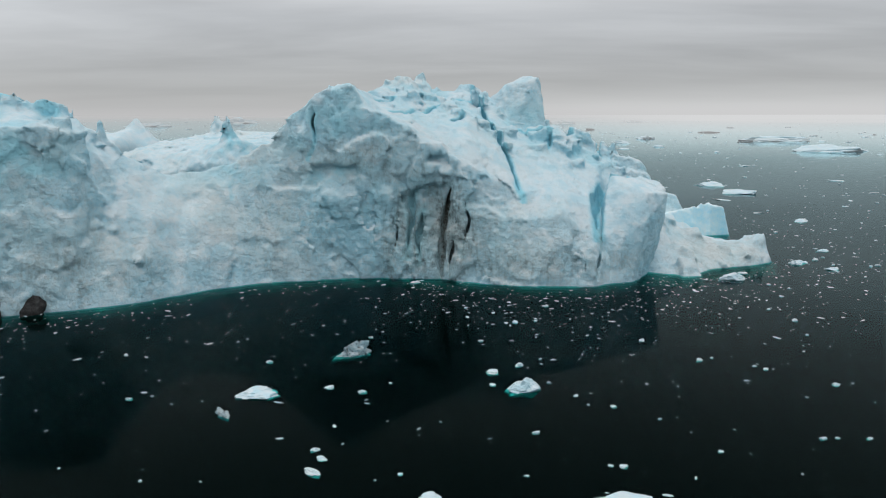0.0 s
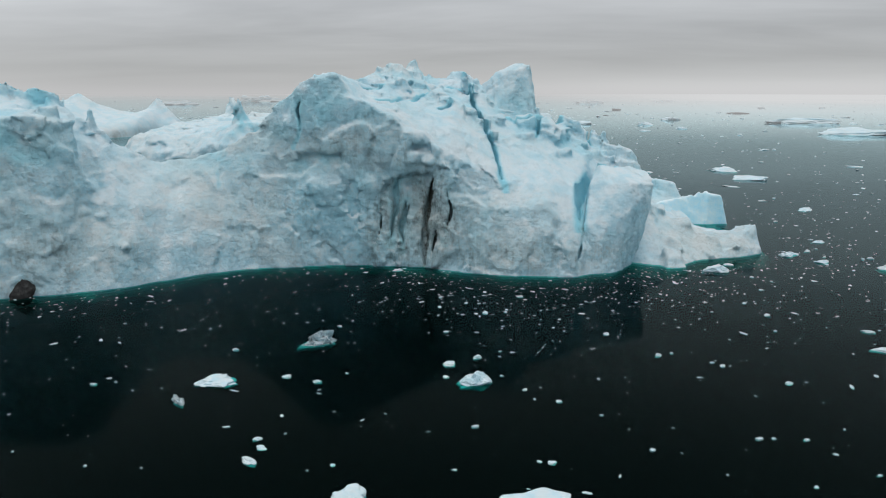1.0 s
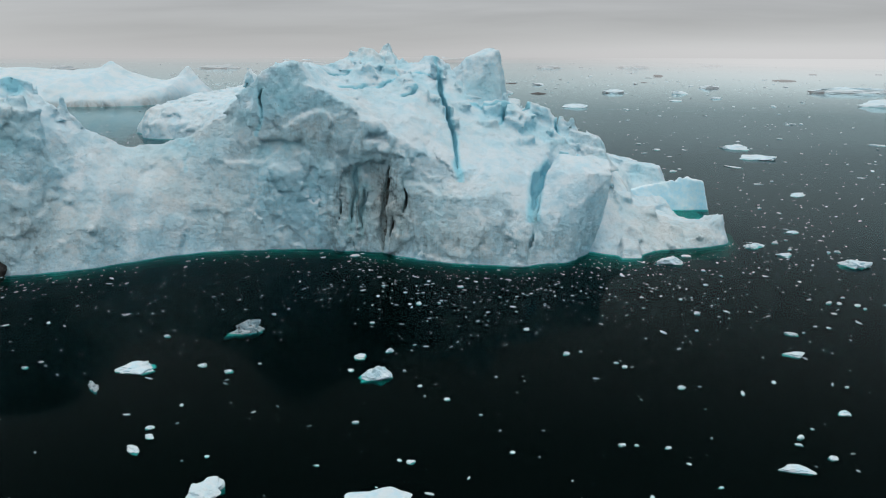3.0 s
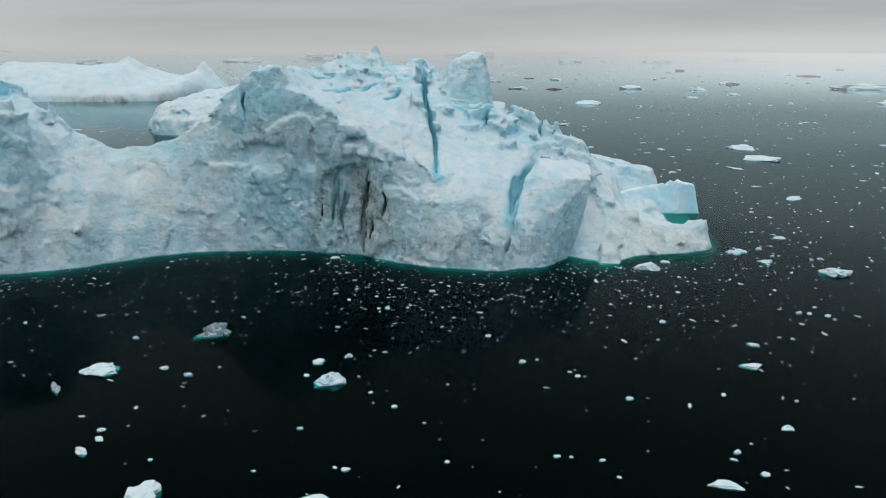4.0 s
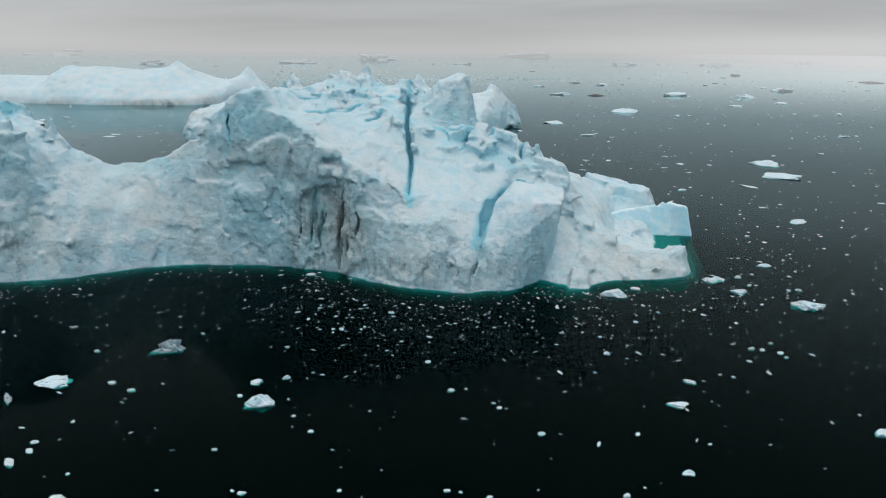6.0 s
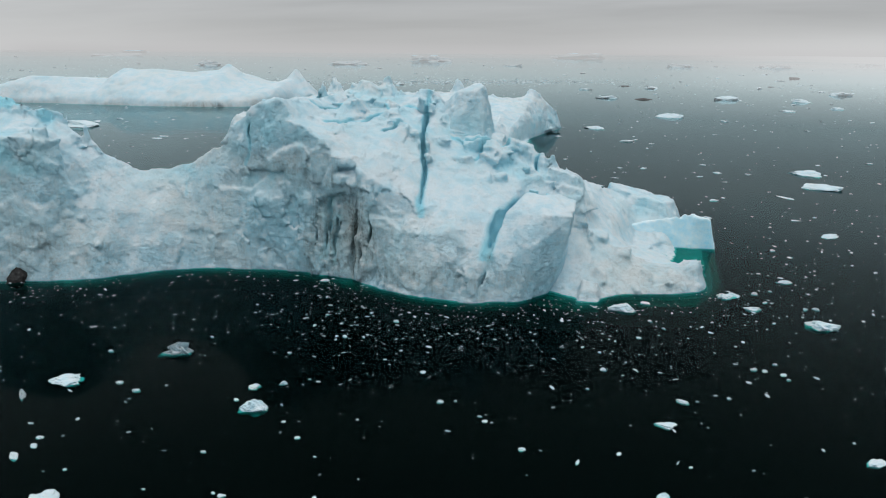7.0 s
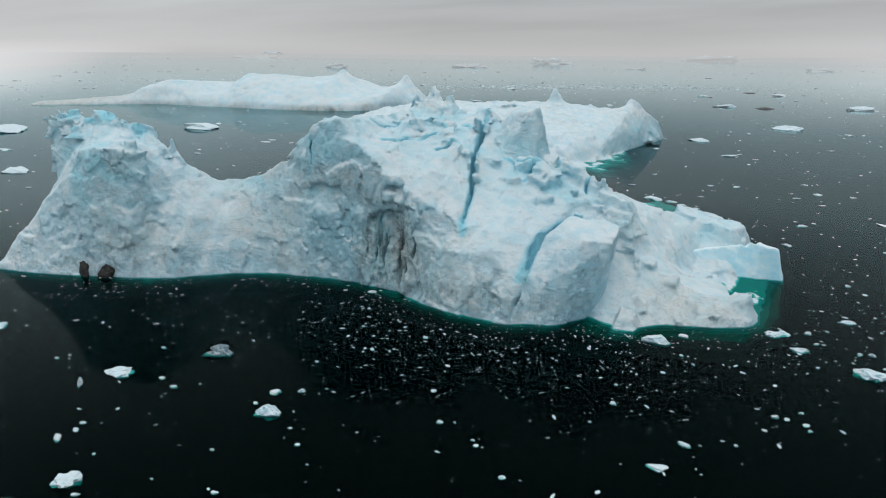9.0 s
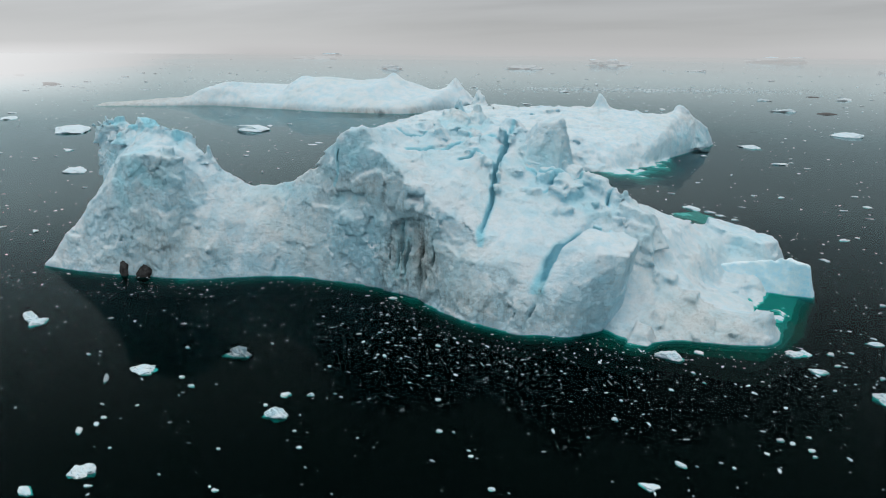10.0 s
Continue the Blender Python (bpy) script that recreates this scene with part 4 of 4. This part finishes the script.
FAR = [
    (-505, (352, -9), (356, -8), (364, -8), (380, -8), (400, -8), (420, -8), (440, -9)),
    (-480, (354, 0), (356, 0.8), (362, 1.6), (375, 2.2), (395, 2.4), (415, 1.5), (430, 0)),
    (-447, (378, 0), (380, 1.5), (386, 3), (400, 4), (416, 4.5), (440, 3.5), (460, 0)),
    (-430, (392, 0), (394, 2), (400, 4), (408, 7), (420, 8), (445, 7), (466, 0)),
    (-423, (398, 0), (400, 3), (405, 6), (412, 12), (424, 15.5), (450, 14), (470, 0)),
    (-405, (412, 0), (413, 3), (416, 6), (420, 13), (428, 19), (455, 17), (480, 0)),
    (-350, (417, 0), (419, 4), (424, 8), (436, 12), (449, 16.5), (475, 15), (495, 0)),
    (-342, (418, 0), (420, 4), (425, 9), (437, 18), (453, 24.5), (478, 19), (500, 0)),
    (-318, (419, 0), (421, 5), (427, 11), (442, 20), (461, 25), (486, 20), (510, 0)),
    (-292, (421, 0), (423, 4), (430, 9), (448, 17), (472, 22.5), (495, 19), (520, 0)),
    (-267, (427, 0), (429, 4), (436, 8), (455, 19), (480, 24), (505, 20), (530, 0)),
    (-245, (434, 0), (436, 4), (442, 7), (462, 12), (488, 17), (510, 14), (535, 0)),
    (-234, (440, 0), (442, 4), (448, 7), (466, 11), (493, 15), (512, 13), (535, 0)),
    (-219, (455, 0), (457, 6), (464, 11), (480, 16), (499, 19), (515, 15), (535, 0)),
    (-208, (480, 0), (482, 4), (486, 7), (494, 10), (503, 11), (512, 8), (522, 0)),
    (-196, (492, -9), (496, -8), (500, -8), (504, -8), (508, -8), (512, -8), (516, -9)),
]
far = thing("iceberg", (-320, 500, 0), "long pale tabular iceberg across the open water", "iceberg")
held(part("body", net_mesh("far_body", (-508, 345, -6), (-192, 545, 36), 1.6, FAR,
     [peak((-267, 481, 28.6), 26, 18, 0, 14, 6, 31), peak((-218.6, 499, 25.6), 15, 12, 0, 10, 6, 32)], (), 1.5, 6.0, 3.5, seed=50, soil=[((-262, 0), (28, 3), 0.9), ((-325, 0), (24, 2.2), 0.6), ((-395, 0), (26, 2), 0.7), ((-465, 3), (46, 7), 1.1), ((-220, 1), (12, 4), 0.6)], front=1e4), ICE_FAR, None), far)


# ---- boulders of muddy ice at the foot ----
def lump(name, w, d, h, seed, mat, level=3, jag=0.35, foot=0.98, sink=0.35):
    """A rounded, chipped piece of ice, its lower part wider and under water."""
    bm = bmesh.new()
    bmesh.ops.create_icosphere(bm, subdivisions=level, radius=1.0)
    off = Vector((seed * 3.7, seed * 1.3, seed * 2.1))
    rnd = random.Random(seed)
    planes = [(Vector((rnd.gauss(0, 1), rnd.gauss(0, 1), rnd.gauss(0.25, 0.8))).normalized(), rnd.uniform(0.5, 0.86)) for _ in range(11)]
    for v in bm.verts:
        p = v.co.copy() * (1 + 0.5 * jag * noise.noise(v.co * 1.1 + off))
        for nrm, far_out in planes:
            over = p.dot(nrm) - far_out
            if over > 0:
                p -= nrm * over * 0.9
        p *= 1.2 + jag * (0.28 * noise.noise(p * 2.3 + off) + 0.14 * noise.noise(p * 5 + off) + 0.08 * noise.noise(p * 11 + off))
        z = p.z
        widen = foot if z < 0 else 1.0
        v.co = Vector((p.x * w / 2 * widen, p.y * d / 2 * widen, z * h if z > 0 else z * h * sink * 2 - 0.02))
    me = bpy.data.meshes.new(name)
    bm.to_mesh(me)
    bm.free()
    me.materials.append(mat)
    return new(name, me)


def floe(x, y, w, tall, seed, mat=FLOE, label="small rounded white ice floe adrift on dark water", group="drifting ice floes", level=3):
    rnd = random.Random(seed)
    ob = lump("ice_floe", w, w * (0.45 + 0.35 * rnd.random()), w * tall * (0.8 + 0.5 * rnd.random()), seed, mat, level, 2.0 if mat == ICE_DIRTY else 1.1 if mat == ICE_BLACK else 0.8 if tall < 0.15 else 1.25)
    ob.location, ob.rotation_euler = (x, y, 0.0), (0, 0, rnd.uniform(-0.6, 0.6))
    return tagged(ob, label, "ice floe", group)


for x, y, w, d, h, seed, turn in ((-58.4, 94.6, 4.2, 3.0, 2.1, 77, 8), (-63.1, 92.9, 2.5, 2.0, 2.7, 74, -6)):
    rock = lump("boulder", w, d, h, seed, ICE_BLACK, 4, 0.9, 0.9)
    rock.location, rock.rotation_euler = (x, y, 0.3), (0, radians(turn), radians(turn * 2))
    tagged(rock, "dark mud-stained boulder frozen into the berg's foot", "boulder", "foot boulders")

NEAR = [
    (8.3, 66.5, 3.3), (-18.9, 65.7, 4.2), (-10.4, 50.0, 1.6), (5.4, 71.4, 1.8), (-11.7, 67.1, 1.1), (-8.3, 66.0, 1.1), (-10.1, 52.2, 1.1), (-10.9, 53.7, 1.0),
    (8.6, 73.4, 1.2), (8.3, 56.7, 0.8), (16.5, 62.3, 0.8), (35.8, 72.0, 0.8), (41.0, 67.5, 1.0), (29.5, 74.9, 1.0), (33.2, 55.5, 1.0), (13.5, 50.9, 0.5), (14.5, 50.7, 0.8),
    (6.6, 49.4, 0.5), (-3.4, 49.7, 0.6), (-31.4, 64.4, 0.9), (23.3, 53.2, 0.7), (4.7, 81.9, 0.9), (48.2, 90.1, 1.0), (-54.3, 67.9, 4.8), (-51.6, 67.2, 3.6)]
DRIFT = [(80.8, 124.4, 1.3), (34.5, 55.6, 0.5), (37.2, 55.5, 0.7), (41.6, 57.6, 0.4), (42.4, 63.1, 0.3), (40.3, 49.9, 0.6), (49.7, 58.5, 0.9), (49.2, 57.3, 0.9), (51.3, 55.3, 1.0), (58.7, 69.6, 0.6), (71.5, 95.9, 1.0), (69.3, 96.3, 0.9), (46.6, 83.9, 0.5), (34.5, 48.0, 0.5), (51.5, 60.3, 0.5), (63.9, 86.7, 0.7), (72.0, 94.6, 0.7), (47.2, 95.7, 0.8), (56.1, 107.8, 0.7), (54.0, 110.3, 0.8), (71.8, 129.3, 1.3), (74.7, 131.9, 0.9), (73.0, 125.2, 1.1), (67.9, 96.4, 1.1), (60.0, 84.7, 0.5), (62.3, 87.0, 0.6)]
STRAY = [(53.2, 118.4, 1.7), (52.4, 102.8, 0.8), (79.1, 160.5, 1.3), (79.1, 123.6, 1.0), (73.1, 115.4, 0.7), (70.5, 211.6, 2.0), (73.4, 216.4, 1.4), (70.9, 99.1, 0.9), (-9.1, 83.4, 0.8), (5.2, 67.7, 0.8), (13.4, 64.9, 0.6), (-5.5, 68.3, 0.5), (-19.9, 74.7, 1.0), (-0.2, 59.0, 0.3), (-5.3, 48.8, 0.3), (11.2, 68.3, 0.6), (11.3, 75.5, 0.6), (31.2, 75.7, 0.5), (35.0, 73.0, 0.6), (24.9, 81.9, 1.0), (9.9, 89.5, 0.9), (12.7, 90.2, 0.7), (3.4, 96.9, 0.8), (20.2, 59.5, 0.4), (15.2, 97.6, 1.0)]
SIDE = [
    (-1.2, 44.6, 3.0), (12.7, 44.7, 5.2), (47.6, 53.2, 2.6), (56.3, 77.6, 2.2), (58.4, 83.9, 1.5), (55.9, 63.7, 1.6), (80.0, 116.0, 5.0), (77.7, 76.2, 2.4),
    (66.6, 126.2, 3.0), (93.6, 176.9, 3.6), (78.2, 138.1, 2.2), (-3.3, 39.2, 2.2), (1.7, 43.6, 1.2), (70.5, 121.0, 2.6), (49.5, 114.0, 4.4), (68.2, 127.5, 2.4), (-4.6, 112.2, 1.7)]
WIDE = [
    (105.2, 268.6, 12.5), (104.6, 242.0, 10.0), (63.5, 473.8, 16.4), (21.2, 389.6, 10.9), (10.1, 635.0, 16.7), (112.1, 654.4, 19.4), (74.8, 261.1, 3.0), (40.8, 339.3, 6.2),
    (168.3, 647.7, 15.1), (143.5, 546.4, 10.9), (181.0, 581.9, 10.8), (-195.5, 161.5, 11.5), (-324.5, 238.2, 30.0), (-244.5, 304.9, 29.0), (-430.9, 257.1, 18.5), (-254.2, 193.9, 6.9),
    (28.0, 228.3, 6.0), (33.5, 226.4, 3.0), (37.3, 223.6, 2.6), (41.9, 219.8, 2.2), (280.5, 507.0, 45.0), (330.9, 692.0, 60.0), (220.0, 760.0, 20.0), (-20.0, 760.0, 12.0)]
DARK = [(15.6, 850.4, 19.0), (41.3, 628.3, 23.0), (-1158.1, 646.8, 34.0), (-840.6, 520.2, 38.0), (381.7, 994.7, 45.0), (250.0, 1180.0, 30.0), (180.0, 900.0, 12.0)]
OUTER = [
    (-670, 1580, 88, 0.11), (-629, 2106, 165, 0.09), (-283, 3110, 250, 0.07), (100, 1822, 64, 0.08), (317, 1913, 88, 0.10), (-1985, 2349, 190, 0.05), (-904, 1350, 66, 0.14),
    (-2900, 3500, 190, 0.06), (-283, 1672, 45, 0.08), (1330, 3800, 120, 0.12), (1620, 4000, 160, 0.06), (640, 2300, 80, 0.05)]
FLAT = {25: 0.26, 26: 0.055, 27: 0.10, 0: 0.30, 1: 0.16}
for k, (x, y, w_) in enumerate(NEAR + SIDE + DRIFT + STRAY):
    floe(x, y, w_ * (0.85 if w_ < 1.5 else 1.0), FLAT.get(k, 0.24 if w_ < 1.4 else 0.17), 100 + k, level=4 if w_ > 2.5 else 3 if w_ > 0.9 else 2)
for k, (x, y, w_) in enumerate([(-10.3, 77.3, 3.8), (-20.8, 60.6, 1.6)]):
    floe(x, y, w_, 0.34, 200 + k, ICE_DIRTY, "craggy grey silt-speckled lump of ice afloat", "silty floes", 4)
for k, (x, y, w_) in enumerate(WIDE):
    floe(x, y, w_, 0.11 if w_ < 25 else 0.08, 300 + k, FLOE, "low flat white ice floe on open water", "flat floes", 4)
for k, (x, y, w_) in enumerate(DARK):
    floe(x, y, w_ * 0.6, 0.08, 400 + k, ICE_BLACK, "low mud-dark ice floe on open water", "dark floes", 3)
for k, (x, y, w_, tall) in enumerate(OUTER):
    ob = lump("iceberg", w_, w_ * 0.5, w_ * tall, 500 + k, ICE_FAR, 4, 1.9, 1.0, 0.1)
    ob.location = (x, y, 0)
    tagged(ob, "distant low pale iceberg near the misty horizon", "iceberg", "distant icebergs")


# ---- brash: countless crumbs of ice on the water ----
def span(stations, x):
    xs = [s[0] for s in stations]
    return np.interp(x, xs, [s[1][0] for s in stations], left=1e9, right=1e9), np.interp(x, xs, [s[-1][0] for s in stations], left=-1e9, right=-1e9)


def brash(name, x, y, size, label, seed):
    rng = np.random.default_rng(seed)
    keep = np.ones(len(x), bool)
    for st in (MAIN, BACK, FAR):
        lo, hi = span(st, x)
        keep &= ~((y > lo - 0.3) & (y < hi + 0.3))
    x, y, size = x[keep], y[keep], size[keep]
    bm = bmesh.new()
    bmesh.ops.create_icosphere(bm, subdivisions=1, radius=1.0)
    base = np.array([v.co for v in bm.verts])
    tri = np.array([[v.index for v in f.verts] for f in bm.faces])
    bm.free()
    n = len(x)
    shape = base[None] * (1 + 0.95 * (rng.random((n, len(base), 1)) - 0.5))
    ang = rng.random(n) * 6.28
    sx, sy, sz = size * (0.7 + 0.9 * rng.random(n)), size * (0.25 + 0.5 * rng.random(n)), size * (0.10 + 0.22 * rng.random(n))
    px, py = shape[:, :, 0] * sx[:, None], shape[:, :, 1] * sy[:, None]
    c, s_ = np.cos(ang)[:, None], np.sin(ang)[:, None]
    co = np.stack([x[:, None] + px * c - py * s_, y[:, None] + px * s_ + py * c, shape[:, :, 2] * sz[:, None] + 0.25 * sz[:, None]], 2)
    me = bpy.data.meshes.new(name)
    me.from_pydata(co.reshape(-1, 3).tolist(), [], (tri[None] + (np.arange(n) * len(base))[:, None, None]).reshape(-1, 3).tolist())
    me.materials.append(FLOE)
    return tagged(new(name, me), label, "brash ice", kind="stuff")


rng = np.random.default_rng(7)
n = 2600
bx = np.where(rng.random(n) < 0.35, rng.normal(30, 30, n), rng.uniform(-95, 80, n)).clip(-95, 90)
by = span(MAIN, bx)[0] - 0.5 - rng.gamma(1.5, 9.0, n)
clump = value(np.stack([bx * 0.09, by * 0.14, by * 0], 1), 3)
pick = (rng.random(n) < np.clip(0.9 * clump + 0.12, 0, 1)) & (by > 20)
brash("brash_ice", bx[pick], by[pick], rng.lognormal(-2.25, 0.6, pick.sum()).clip(0, 0.36), "white crumbs of brash ice scattered before the berg", 1)
n = 330
bx = rng.normal(30, 18, n)
by = 97 + 0.12 * (bx - 33) + rng.normal(0, 6.5, n)
near_foot = by < span(MAIN, bx)[0] - 0.5
brash("brash_ice", bx[near_foot], by[near_foot], rng.lognormal(-2.25, 0.5, near_foot.sum()).clip(0, 0.36), "dense patch of brash ice off the berg's foot", 6)
n = 200
bx, by = rng.normal(76, 9, n), rng.normal(134, 20, n)
brash("brash_ice", bx, by, rng.lognormal(-2.05, 0.6, n).clip(0, 0.4), "loose brash ice off the tongue of the berg", 8)
n = 1500
bx, by = rng.uniform(-120, 150, n), rng.uniform(25, 210, n)
brash("brash_ice", bx, by, rng.lognormal(-2.05, 0.6, n).clip(0, 0.36), "sparse white crumbs of brash ice on open water", 2)
n = 3600
r, a = 150 + 900 * rng.random(n) ** 1.3, rng.uniform(-1.25, 0.72, n)
brash("brash_ice", r * np.sin(a), r * np.cos(a), rng.lognormal(-0.95, 0.65, n) * (0.5 + r / 700), "scattered small drift ice far out", 3)
n = 1500
r, a = 800 + 3600 * rng.random(n) ** 1.2, rng.uniform(-1.25, 0.72, n)
brash("brash_ice", r * np.sin(a), r * np.cos(a), rng.lognormal(0.55, 0.6, n), "thin scatter of drift ice towards the horizon", 4)
n = 2600
bx = rng.normal(-170, 85, n)
brash("brash_ice", bx, 860 + 0.5 * (bx + 170) + rng.normal(0, 28, n), rng.lognormal(-0.5, 0.6, n), "streak of packed brash on far water", 5)
